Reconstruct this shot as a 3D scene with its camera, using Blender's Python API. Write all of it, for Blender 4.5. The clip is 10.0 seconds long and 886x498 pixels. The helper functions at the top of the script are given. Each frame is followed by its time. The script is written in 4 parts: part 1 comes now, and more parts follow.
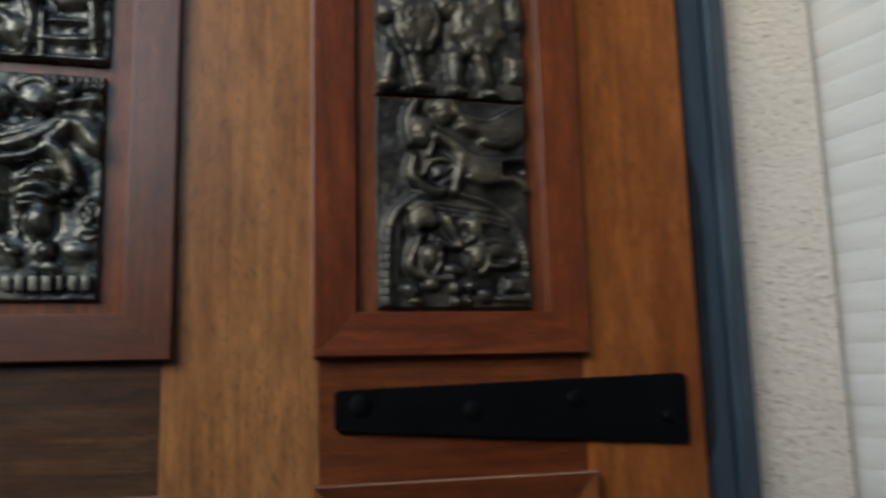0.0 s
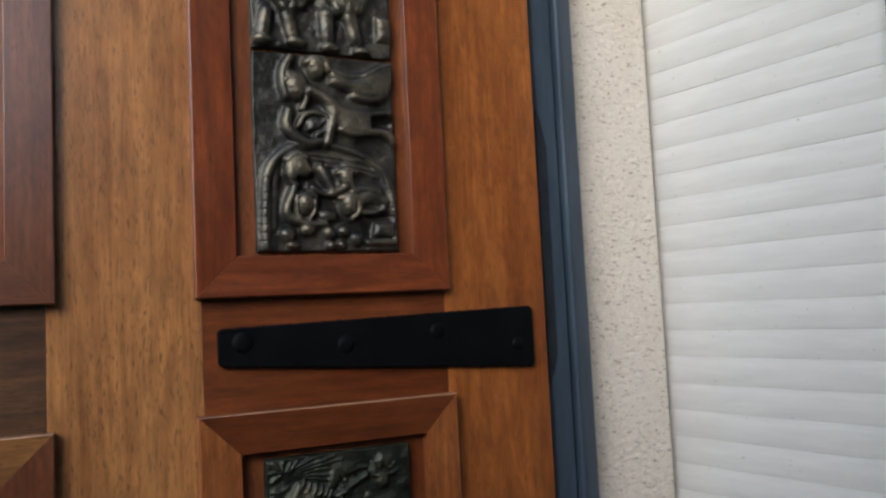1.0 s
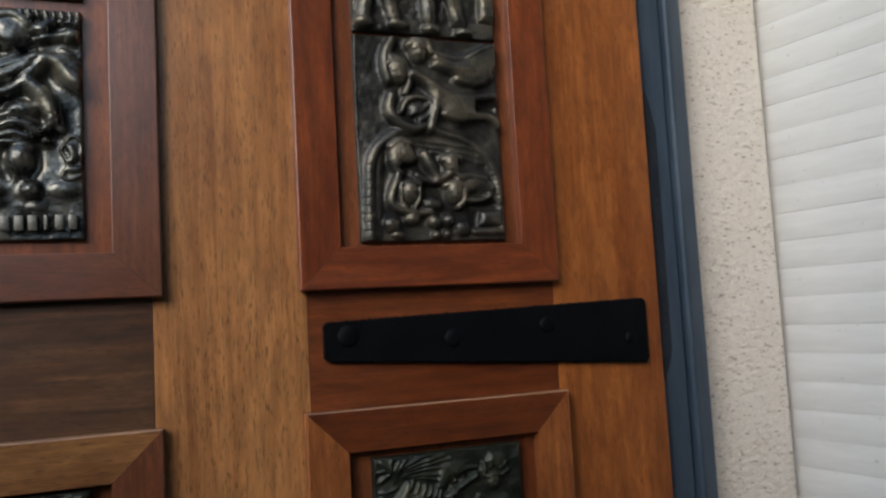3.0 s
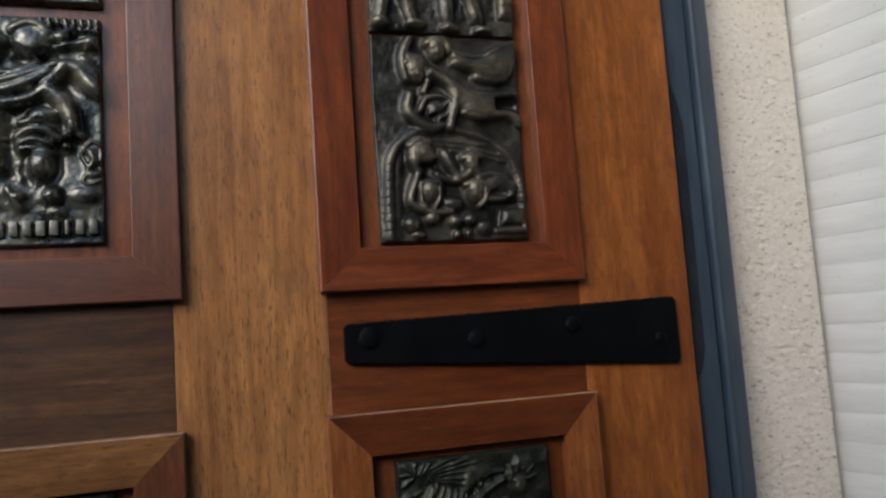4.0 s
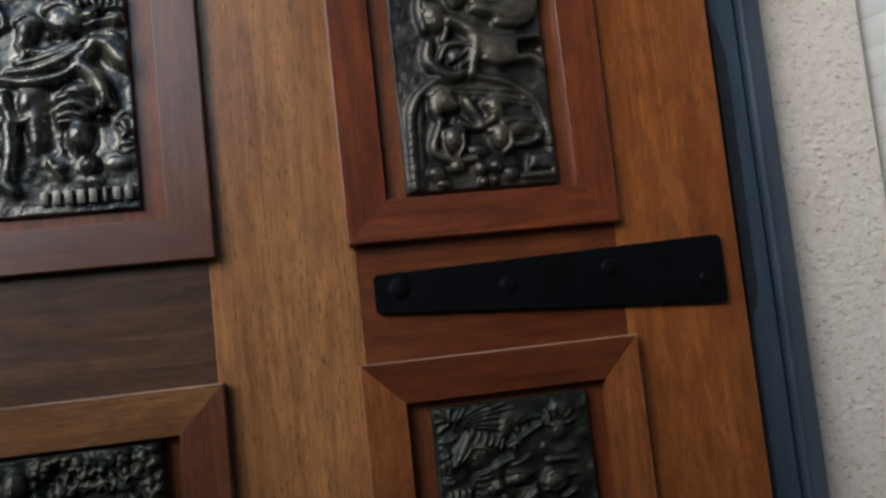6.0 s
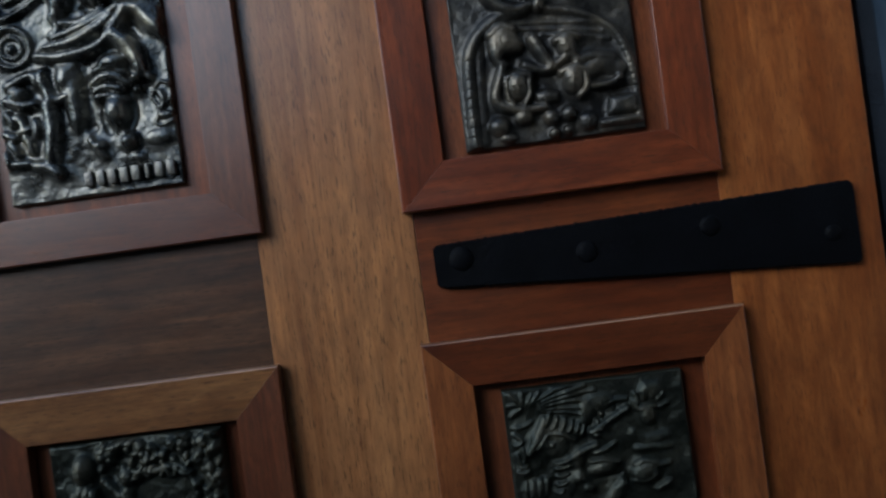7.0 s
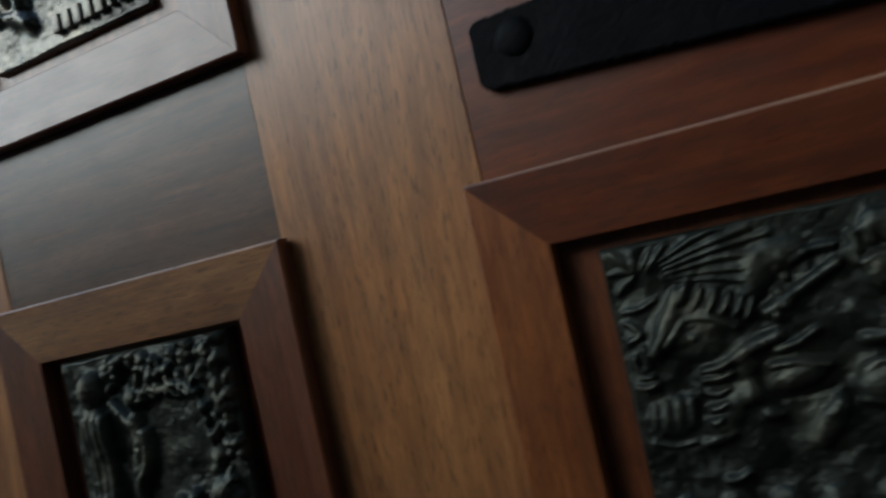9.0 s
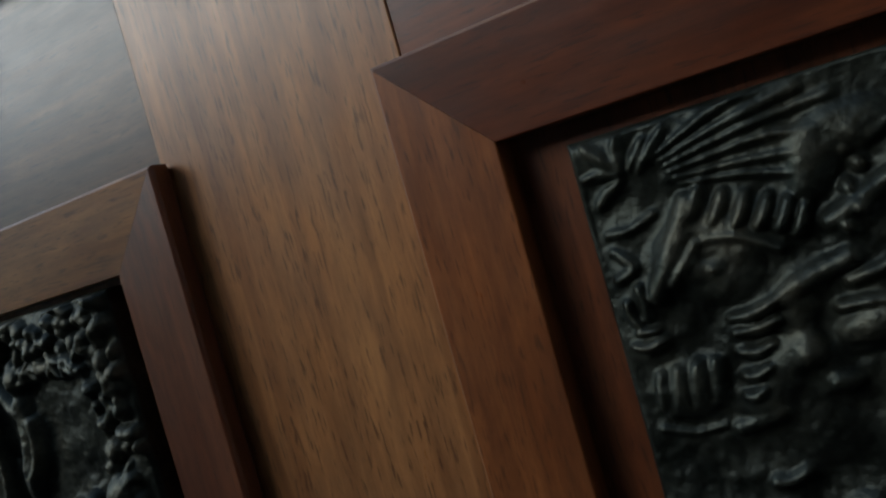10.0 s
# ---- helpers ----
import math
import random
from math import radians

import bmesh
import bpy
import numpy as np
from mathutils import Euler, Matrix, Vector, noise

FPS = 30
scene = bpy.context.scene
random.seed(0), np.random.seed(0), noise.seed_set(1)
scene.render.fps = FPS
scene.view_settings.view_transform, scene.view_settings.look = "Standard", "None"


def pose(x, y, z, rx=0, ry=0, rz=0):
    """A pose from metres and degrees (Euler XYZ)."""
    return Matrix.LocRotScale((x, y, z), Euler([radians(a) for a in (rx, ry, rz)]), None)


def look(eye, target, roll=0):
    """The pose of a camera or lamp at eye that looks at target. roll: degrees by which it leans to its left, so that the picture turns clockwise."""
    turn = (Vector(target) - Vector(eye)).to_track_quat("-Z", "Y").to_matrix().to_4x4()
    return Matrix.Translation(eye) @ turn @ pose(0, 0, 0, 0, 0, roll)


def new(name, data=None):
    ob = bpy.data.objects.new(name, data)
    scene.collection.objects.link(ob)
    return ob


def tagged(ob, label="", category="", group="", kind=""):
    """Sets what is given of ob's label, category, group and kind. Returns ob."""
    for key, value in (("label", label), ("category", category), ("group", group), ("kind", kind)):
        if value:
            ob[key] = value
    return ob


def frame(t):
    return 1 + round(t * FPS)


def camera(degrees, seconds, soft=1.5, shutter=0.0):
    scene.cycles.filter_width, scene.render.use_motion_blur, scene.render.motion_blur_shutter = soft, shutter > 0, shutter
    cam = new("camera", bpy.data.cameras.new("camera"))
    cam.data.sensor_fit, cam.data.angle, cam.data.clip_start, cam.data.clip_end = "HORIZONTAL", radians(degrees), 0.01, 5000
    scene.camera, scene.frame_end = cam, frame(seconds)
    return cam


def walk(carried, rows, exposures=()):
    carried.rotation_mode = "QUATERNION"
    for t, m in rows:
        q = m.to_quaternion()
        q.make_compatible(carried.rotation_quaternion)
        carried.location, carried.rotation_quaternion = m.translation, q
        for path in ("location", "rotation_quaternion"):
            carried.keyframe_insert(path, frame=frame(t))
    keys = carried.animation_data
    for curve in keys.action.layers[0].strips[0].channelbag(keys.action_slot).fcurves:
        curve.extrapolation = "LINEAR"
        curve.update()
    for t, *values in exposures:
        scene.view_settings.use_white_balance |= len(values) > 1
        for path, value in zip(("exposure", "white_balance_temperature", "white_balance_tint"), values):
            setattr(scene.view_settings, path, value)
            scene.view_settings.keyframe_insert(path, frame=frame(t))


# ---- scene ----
cam = camera(58.0, 10.0, soft=2.4, shutter=0.5)
PATH = [
    (0, (-0.065, -0.724, 1.482), (0.431, 1.188, 1.793), -1.4),
    (0.5, (-0.078, -0.783, 1.48), (0.701, 1.044, 1.709), -2.1),
    (1, (-0.109, -0.787, 1.479), (0.741, 1.017, 1.629), -2.8),
    (1.5, (-0.146, -0.762, 1.471), (0.715, 1.034, 1.648), -2.9),
    (2, (-0.152, -0.745, 1.454), (0.665, 1.068, 1.671), -3.2),
    (2.5, (-0.143, -0.736, 1.474), (0.609, 1.11, 1.63), -2.7),
    (4, (-0.111, -0.727, 1.456), (0.49, 1.169, 1.665), -3.9),
    (4.5, (-0.091, -0.72, 1.454), (0.456, 1.191, 1.672), -3.5),
    (5, (-0.06, -0.726, 1.455), (0.409, 1.209, 1.641), -4.1),
    (6.5, (0.0, -0.746, 1.415), (0.158, 1.241, 1.57), -7.4),
    (7, (0.054, -0.668, 1.467), (-0.018, 1.331, 1.465), -7.7),
    (7.5, (0.051, -0.611, 1.424), (0.049, 1.381, 1.594), -7.4),
    (8, (0.118, -0.528, 1.398), (-0.099, 1.452, 1.568), -9.8),
    (8.5, (0.177, -0.458, 1.383), (-0.445, 1.439, 1.483), -11.2),
    (8.7, (0.174, -0.416, 1.357), (-0.557, 1.442, 1.464), -10.7),
    (9, (0.164, -0.382, 1.348), (-0.695, 1.423, 1.401), -12.6),
    (9.2, (0.164, -0.341, 1.333), (-0.827, 1.393, 1.444), -13.4),
    (9.5, (0.143, -0.291, 1.342), (-0.815, 1.464, 1.293), -15.3),
    (9.6, (0.146, -0.259, 1.332), (-0.863, 1.467, 1.276), -15.6),
    (10, (0.152, -0.245, 1.326), (-0.853, 1.483, 1.276), -15.9),
]
walk(cam, [(t, look(eye, target, roll)) for t, eye, target, roll in PATH],
     [(0, 0.75, 6700, 6), (0.6, 1.27, 6850, 10), (2.5, 1.16, 6950, 10), (4, 1.08, 6950, 10), (5.5, 0.92, 6700, 10), (6.5, 0.87, 6300, 8), (7, 0.64, 5750, 6), (7.5, 0.46, 5750, 4), (8.5, 0.36, 6100, 0), (9, 0.4, 6200, 2), (9.5, 0.52, 6300, 3), (10, 0.32, 6250, 3)])


# ---- light ----
world = bpy.data.worlds.new("sky")
scene.world = world
world.use_nodes = True
wn = world.node_tree
sky = wn.nodes.new("ShaderNodeTexSky")
sky.sky_type = "NISHITA"
sky.sun_disc = False
sky.sun_elevation = radians(27)
sky.sun_rotation = radians(225)
sky.air_density, sky.dust_density, sky.ozone_density = 1.2, 0.4, 1.8
wn.links.new(sky.outputs[0], wn.nodes["Background"].inputs[0])
wn.nodes["Background"].inputs[1].default_value = 0.15
sun = new("sun", bpy.data.lights.new("sun", "SUN"))
sun.data.energy, sun.data.angle, sun.data.color = 0.95, radians(36), (1.0, 0.97, 0.93)
sun.matrix_world = look((-5.0, -5.0, 5.0), (0, 0, 1.4))


# ---- materials ----
class Mat:
    """A node material with a principled shader and a few short ways to add to it."""

    def __init__(self, name, rough=0.5, metal=0.0, spec=0.5, coat=0.0):
        self.m = bpy.data.materials.new(name)
        self.m.use_nodes = True
        self.t = self.m.node_tree
        self.b = self.t.nodes["Principled BSDF"]
        self.b.inputs["Roughness"].default_value = rough
        self.b.inputs["Metallic"].default_value = metal
        self.b.inputs["Specular IOR Level"].default_value = spec
        self.b.inputs["Coat Weight"].default_value = coat
        self.b.inputs["Coat Roughness"].default_value = 0.34

    def node(self, kind, **values):
        n = self.t.nodes.new(kind)
        for k, v in values.items():
            n.inputs[k.replace("_", " ")].default_value = v
        return n

    def link(self, a, b):
        self.t.links.new(a, b)

    def coords(self, scale=(1, 1, 1), shift=True):
        tc = self.node("ShaderNodeTexCoord")
        out = tc.outputs["Object"]
        if shift:
            info = self.node("ShaderNodeObjectInfo")
            mul = self.node("ShaderNodeMath")
            mul.operation = "MULTIPLY"
            mul.inputs[1].default_value = 7.3
            self.link(info.outputs["Random"], mul.inputs[0])
            add = self.node("ShaderNodeVectorMath")
            self.link(out, add.inputs[0])
            self.link(mul.outputs[0], add.inputs[1])
            out = add.outputs[0]
        mp = self.node("ShaderNodeMapping")
        mp.inputs["Scale"].default_value = scale
        self.link(out, mp.inputs["Vector"])
        return mp.outputs[0]

    def noise(self, vec, scale=1.0, detail=3.0, rough=0.55, distort=0.0):
        n = self.node("ShaderNodeTexNoise", Scale=scale, Detail=detail, Roughness=rough, Distortion=distort)
        self.link(vec, n.inputs["Vector"])
        return n.outputs["Fac"]

    def ramp(self, fac, *stops):
        n = self.node("ShaderNodeValToRGB")
        e = n.color_ramp.elements
        while len(e) < len(stops):
            e.new(0.5)
        for el, (p, c) in zip(e, stops):
            el.position, el.color = p, (*c, 1) if len(c) == 3 else c
        self.link(fac, n.inputs[0])
        return n.outputs[0]

    def grey(self, fac, p0, v0, p1, v1):
        return self.ramp(fac, (p0, (v0,) * 3), (p1, (v1,) * 3))

    def mix(self, a, b, fac, kind="MIX"):
        n = self.node("ShaderNodeMix")
        n.data_type, n.blend_type = "RGBA", kind
        if isinstance(fac, float):
            n.inputs[0].default_value = fac
        else:
            self.link(fac, n.inputs[0])
        for sock, v in ((n.inputs[6], a), (n.inputs[7], b)):
            if isinstance(v, tuple):
                sock.default_value = (*v, 1)
            else:
                self.link(v, sock)
        return n.outputs[2]

    def colour(self, c):
        if isinstance(c, tuple):
            self.b.inputs["Base Color"].default_value = (*c, 1)
        else:
            self.link(c, self.b.inputs["Base Color"])

    def rough(self, fac):
        self.link(fac, self.b.inputs["Roughness"])

    def bump(self, *layers):
        last = None
        for fac, strength, dist in layers:
            n = self.node("ShaderNodeBump", Strength=strength, Distance=dist)
            self.link(fac, n.inputs["Height"])
            if last:
                self.link(last, n.inputs["Normal"])
            last = n.outputs[0]
        self.link(last, self.b.inputs["Normal"])


def wood(name, light, dark, pore, upright=True, rough=(0.27, 0.43), pores=0.62, figured=0.7):
    """Varnished hardwood: broad bands, fine streaks and short dark pores along the grain."""
    m = Mat(name, spec=0.5, coat=0.55)

    def along(across, length):
        return m.coords((across, across, length) if upright else (length, across, across))

    warp = m.noise(along(11, 2.0), 1, 3, 0.55, 0.8)
    band = m.noise(along(46, 2.4), 1, 5, 0.62, 2.2)
    streak = m.noise(along(380, 10), 1, 3, 0.6)
    mottle = m.noise(along(95, 26), 1, 6, 0.72)
    dots = m.noise(along(820, 95), 1, 2, 0.5)
    long_pores = m.noise(along(480, 34), 1, 3, 0.6)
    col = m.ramp(band, (0.36, dark), (0.64, light))
    col = m.mix(col, m.ramp(warp, (0.32, (0.66, 0.52, 0.42)), (0.5, (0.95, 0.92, 0.88)), (0.68, (1.18, 1.20, 1.18))), 0.8, "MULTIPLY")
    figure = m.noise(along(52, 17), 1, 4, 0.6, 1.4)
    col = m.mix(col, m.ramp(figure, (0.36, (0.74, 0.62, 0.55)), (0.66, (1.22, 1.20, 1.16))), figured, "MULTIPLY")
    col = m.mix(col, m.grey(mottle, 0.32, 0.66, 0.68, 1.24), 0.7, "MULTIPLY")
    col = m.mix(col, m.grey(streak, 0.32, 0.7, 0.62, 1.1), 0.45, "MULTIPLY")
    col = m.mix(col, pore, m.grey(long_pores, 0.62, 0.0, 0.76, 0.55 * pores))
    col = m.mix(col, pore, m.grey(dots, 0.578, 0.0, 0.69, pores))
    m.colour(col)
    m.rough(m.grey(mottle, 0.3, rough[1], 0.7, rough[0]))
    m.bump((streak, 0.05, 0.0006), (mottle, 0.10, 0.0012), (dots, 0.10, 0.0004))
    return m.m


def make_bronze(name, low, mid, high, rough, rubbed, pitted=0.35):
    m = Mat(name, metal=0.7, spec=0.4)
    v = m.coords((1, 1, 1))
    big = m.noise(v, 38, 4, 0.6)
    fine = m.noise(v, 420, 3, 0.6)
    paled = m.node("ShaderNodeAttribute")
    paled.attribute_name = "wear_shade"
    # raised forms are rubbed warmer and brighter; recesses are toned dark as shade
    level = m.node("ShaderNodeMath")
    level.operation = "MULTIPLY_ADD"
    m.link(paled.outputs["Fac"], level.inputs[0])
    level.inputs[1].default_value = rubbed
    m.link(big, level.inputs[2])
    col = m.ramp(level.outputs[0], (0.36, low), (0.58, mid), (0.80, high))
    m.colour(m.mix(col, m.grey(fine, 0.35, 0.6, 0.65, 1.15), 0.6, "MULTIPLY"))
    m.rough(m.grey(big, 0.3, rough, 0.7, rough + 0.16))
    m.bump((m.noise(v, 150, 4, 0.65), pitted, 0.002), (fine, 0.5 * pitted, 0.0008))
    return m.m


def make_iron():
    m = Mat("black_painted_iron", spec=0.10)
    v = m.coords((1, 1, 1))
    big = m.noise(v, 30, 4, 0.6)
    fine = m.noise(v, 300, 3, 0.65)
    m.colour(m.ramp(big, (0.3, (0.0012, 0.0015, 0.0022)), (0.75, (0.0032, 0.0038, 0.0055))))
    m.rough(m.grey(fine, 0.3, 0.5, 0.7, 0.75))
    m.bump((big, 0.5, 0.003), (fine, 0.45, 0.0012))
    return m.m


def make_blue():
    m = Mat("slate_blue_paint", spec=0.5)
    v = m.coords((1, 1, 0.25))
    big = m.noise(v, 30, 5, 0.65)
    fine = m.noise(m.coords((500, 500, 18)), 1, 3, 0.6)
    col = m.ramp(big, (0.3, (0.024, 0.044, 0.072)), (0.7, (0.056, 0.086, 0.122)))
    m.colour(m.mix(col, m.grey(fine, 0.3, 0.75, 0.7, 1.12), 0.6, "MULTIPLY"))
    m.rough(m.grey(fine, 0.3, 0.38, 0.7, 0.55))
    m.bump((fine, 0.25, 0.0006))
    return m.m


def make_stucco():
    m = Mat("cream_roughcast", rough=0.92, spec=0.2)
    v = m.coords((1, 1, 1), False)
    grain = m.noise(v, 190, 4, 0.6)
    pits = m.noise(m.coords((0.8, 1, 1.9), False), 150, 3, 0.6)
    big = m.noise(v, 7, 3, 0.6)
    col = m.ramp(big, (0.3, (0.87, 0.785, 0.69)), (0.7, (0.90, 0.83, 0.745)))
    col = m.mix(col, (0.32, 0.24, 0.17), m.grey(pits, 0.60, 0.0, 0.68, 0.75))
    m.colour(m.mix(col, m.grey(grain, 0.3, 0.88, 0.7, 1.06), 0.7, "MULTIPLY"))
    m.bump((m.noise(m.coords((1, 1, 1.5), False), 240, 4, 0.7), 0.65, 0.004), (m.noise(v, 620, 2, 0.5), 0.4, 0.001))
    return m.m


def make_shutter():
    m = Mat("off_white_shutter_paint", spec=0.4)
    v = m.coords((1, 1, 1))
    big = m.noise(m.coords((2, 2, 14)), 6, 4, 0.6)
    fine = m.noise(v, 260, 2, 0.6)
    col = m.ramp(big, (0.3, (0.63, 0.62, 0.60)), (0.7, (0.71, 0.70, 0.68)))
    specks = m.noise(v, 170, 1, 0.4)
    m.colour(m.mix(col, (0.42, 0.40, 0.36), m.grey(specks, 0.74, 0.0, 0.80, 0.6)))
    m.rough(m.grey(fine, 0.3, 0.42, 0.7, 0.6))
    m.bump((fine, 0.08, 0.0005))
    return m.m


def make_plain(name, a, b, scale, rough):
    m = Mat(name, rough=rough, spec=0.3)
    v = m.coords((1, 1, 1), False)
    m.colour(m.ramp(m.noise(v, scale, 5, 0.6), (0.3, a), (0.7, b)))
    m.bump((m.noise(v, scale * 9, 4, 0.6), 0.4, 0.004))
    return m.m


STILE = wood("varnished_stile_wood", (0.44, 0.197, 0.072), (0.295, 0.120, 0.042), (0.07, 0.030, 0.014), pores=0.68, figured=0.3)
STILE_RED = wood("varnished_orange_stile_wood", (0.365, 0.122, 0.032), (0.255, 0.080, 0.021), (0.08, 0.030, 0.012))
RAIL = wood("red_brown_rail_wood", (0.205, 0.056, 0.017), (0.12, 0.031, 0.010), (0.05, 0.018, 0.009), upright=False)
DARK_RAIL = wood("dark_walnut_rail_wood", (0.125, 0.060, 0.030), (0.056, 0.030, 0.018), (0.016, 0.010, 0.007), upright=False)
RED_V = wood("mahogany_upright", (0.235, 0.058, 0.019), (0.130, 0.031, 0.011), (0.05, 0.016, 0.009))
# pale moulding wood that carries the light along top edges
LIT_EDGE_H = wood("lit_edge_wood", (0.42, 0.25, 0.155), (0.24, 0.125, 0.07), (0.10, 0.05, 0.03), upright=False)
RED_H = wood("mahogany_level", (0.225, 0.056, 0.018), (0.140, 0.033, 0.012), (0.05, 0.016, 0.009), upright=False)
# deeper mahogany; part of the darkness is shade on the down-tilted top strip
DEEP_H = wood("shaded_mahogany_level", (0.175, 0.047, 0.015), (0.108, 0.028, 0.009), (0.04, 0.013, 0.008), upright=False)
BROWN_V = wood("brown_moulding_upright", (0.175, 0.058, 0.024), (0.105, 0.034, 0.015), (0.035, 0.014, 0.009))
BROWN_H = wood("brown_moulding_level", (0.185, 0.064, 0.026), (0.115, 0.039, 0.017), (0.035, 0.014, 0.009), upright=False)
GOLD_H = wood("golden_moulding_level", (0.31, 0.148, 0.054), (0.20, 0.092, 0.035), (0.05, 0.022, 0.012), upright=False)
UMBER_V = wood("brown_orange_upright", (0.34, 0.116, 0.036), (0.22, 0.072, 0.023), (0.06, 0.022, 0.010))
PANEL = wood("mahogany_panel", (0.25, 0.080, 0.029), (0.165, 0.052, 0.020), (0.045, 0.015, 0.009))
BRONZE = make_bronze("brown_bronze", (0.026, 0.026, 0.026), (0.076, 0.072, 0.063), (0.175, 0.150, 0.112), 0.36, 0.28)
# greener patina of the lower plaques, darkened further for the dim light there
BRONZE_DARK = make_bronze("shaded_green_bronze", (0.022, 0.026, 0.021), (0.050, 0.055, 0.043), (0.098, 0.094, 0.068), 0.40, 0.26)
BRONZE_GLOSS = make_bronze("polished_bronze", (0.018, 0.019, 0.018), (0.135, 0.133, 0.118), (0.33, 0.295, 0.22), 0.20, 0.10, 0.18)
BRONZE_WORN = make_bronze("rubbed_bronze", (0.14, 0.13, 0.115), (0.21, 0.20, 0.17), (0.30, 0.28, 0.235), 0.30, 0.1)
IRON, BLUE = make_iron(), make_blue()
BLUE_SHADE = make_plain("blue_black_shade", (0.012, 0.017, 0.025), (0.022, 0.030, 0.042), 25, 0.6)
STUCCO, SHUTTER = make_stucco(), make_shutter()
PAVING = make_plain("grey_paving", (0.085, 0.08, 0.078), (0.14, 0.135, 0.13), 3, 0.9)
UNSEEN_WALL = make_plain("grey_brown_plaster", (0.055, 0.05, 0.045), (0.085, 0.08, 0.07), 4, 0.95)
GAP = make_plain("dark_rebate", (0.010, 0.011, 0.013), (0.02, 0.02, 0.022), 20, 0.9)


# ---- mesh helpers ----
def part(name, bm, mat, parent=None, label="", smooth=False):
    me = bpy.data.meshes.new(name)
    bmesh.ops.recalc_face_normals(bm, faces=bm.faces)
    bm.to_mesh(me)
    bm.free()
    me.materials.append(mat)
    if smooth:
        me.shade_smooth()
        me.set_sharp_from_angle(angle=radians(38))
    ob = new(name, me)
    ob.parent = parent
    return tagged(ob, label)


def box(x0, x1, y0, y1, z0, z1, bevel=0.0, segments=2):
    bm = bmesh.new()
    bmesh.ops.create_cube(bm, size=1.0)
    for v in bm.verts:
        v.co = Vector((x0 if v.co.x < 0 else x1, y0 if v.co.y < 0 else y1, z0 if v.co.z < 0 else z1))
    if bevel:
        bmesh.ops.bevel(bm, geom=bm.edges[:], offset=bevel, segments=segments, profile=0.6, affect="EDGES")
    return bm


def sweep(rings, closed=True):
    """A solid skin over rings of equally many points, with end caps."""
    bm = bmesh.new()
    rows = [[bm.verts.new(p) for p in r] for r in rings]
    for a, b in zip(rows, rows[1:]):
        for i in range(len(a) if closed else len(a) - 1):
            j = (i + 1) % len(a)
            bm.faces.new((a[i], a[j], b[j], b[i]))
    bm.faces.new(rows[0])
    bm.faces.new(rows[-1])
    return bm


def thing(name, label, category, kind="", group=""):
    return tagged(new(name), label, category, group, kind)


# ---- setting: ground, walls, door frame ----
FACE = 0.012          # front of stiles and rails; moulding edges stand at y = 0
WALL_Y = 0.070        # face of the plastered wall beside the frame
WALL_X = 0.6190        # its outer corner
DOOR_X0, DOOR_X1, DOOR_Z0, DOOR_Z1 = -0.510, 0.3950, 0.03, 2.16

ground = part("ground", box(-600, 600, -600, 600, -0.3, 0.0), PAVING)
tagged(ground, "grey stone paving in front of the door", "ground", kind="structure")


def roughcast(x0, x1, z0, z1, y, step=0.0026, depth=0.30):
    """A plastered slab with an uneven face and corner."""
    nx, nz = max(2, int((x1 - x0) / step)), int((z1 - z0) / step)
    bm = bmesh.new()

    def bumpy(p):
        q = Vector((p.x, p.y, p.z * 1.7))
        return 0.0012 * noise.noise(q * 110) + 0.0013 * noise.noise(q * 230) + 0.0004 * noise.noise(p * 22)

    grid = []
    for k in range(nz + 1):
        z = z0 + (z1 - z0) * k / nz
        row = []
        for i in range(nx + 4):
            u = min(i, nx) / nx
            x, yy = x0 + (x1 - x0) * u, y
            p = Vector((x, y, z))
            d = bumpy(p)
            if i > nx:
                extra = (i - nx) * 0.004 if i < nx + 3 else depth
                x += bumpy(Vector((x, y + extra, z))) + 0.0015
                yy = y + extra
            elif i == nx:
                x, yy = x - 0.0005 + d, y + 0.0012 + d
            else:
                yy = y + d
            row.append(bm.verts.new((x, yy, z)))
        grid.append(row)
    for a, b in zip(grid, grid[1:]):
        for i in range(len(a) - 1):
            bm.faces.new((a[i], a[i + 1], b[i + 1], b[i]))
    return bm


wall = thing("wall_north", "cream roughcast wall round the door", "wall", "structure")
part("plaster_face", roughcast(0.458, WALL_X, 0.95, 2.3, WALL_Y), STUCCO, wall, "rough cream plaster beside the door frame", smooth=True)
part("pier", box(0.45, WALL_X - 0.006, WALL_Y + 0.008, 0.40, 0.0, 2.6), STUCCO, wall)
part("lintel", box(-2.5, WALL_X - 0.006, WALL_Y + 0.004, 0.40, 2.6, 3.4), STUCCO, wall)
part("wall_face", box(-2.5, -0.58, WALL_Y + 0.004, 0.40, 0.0, 2.6), STUCCO, wall)
part("overdoor", box(-0.58, 0.45, WALL_Y + 0.004, 0.40, 2.235, 2.6), STUCCO, wall)
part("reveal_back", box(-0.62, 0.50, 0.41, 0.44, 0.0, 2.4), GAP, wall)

frame_thing = thing("door_frame", "slate-blue painted wooden door frame with a beaded edge", "door frame", "structure")
FRAME_Y = 0.030


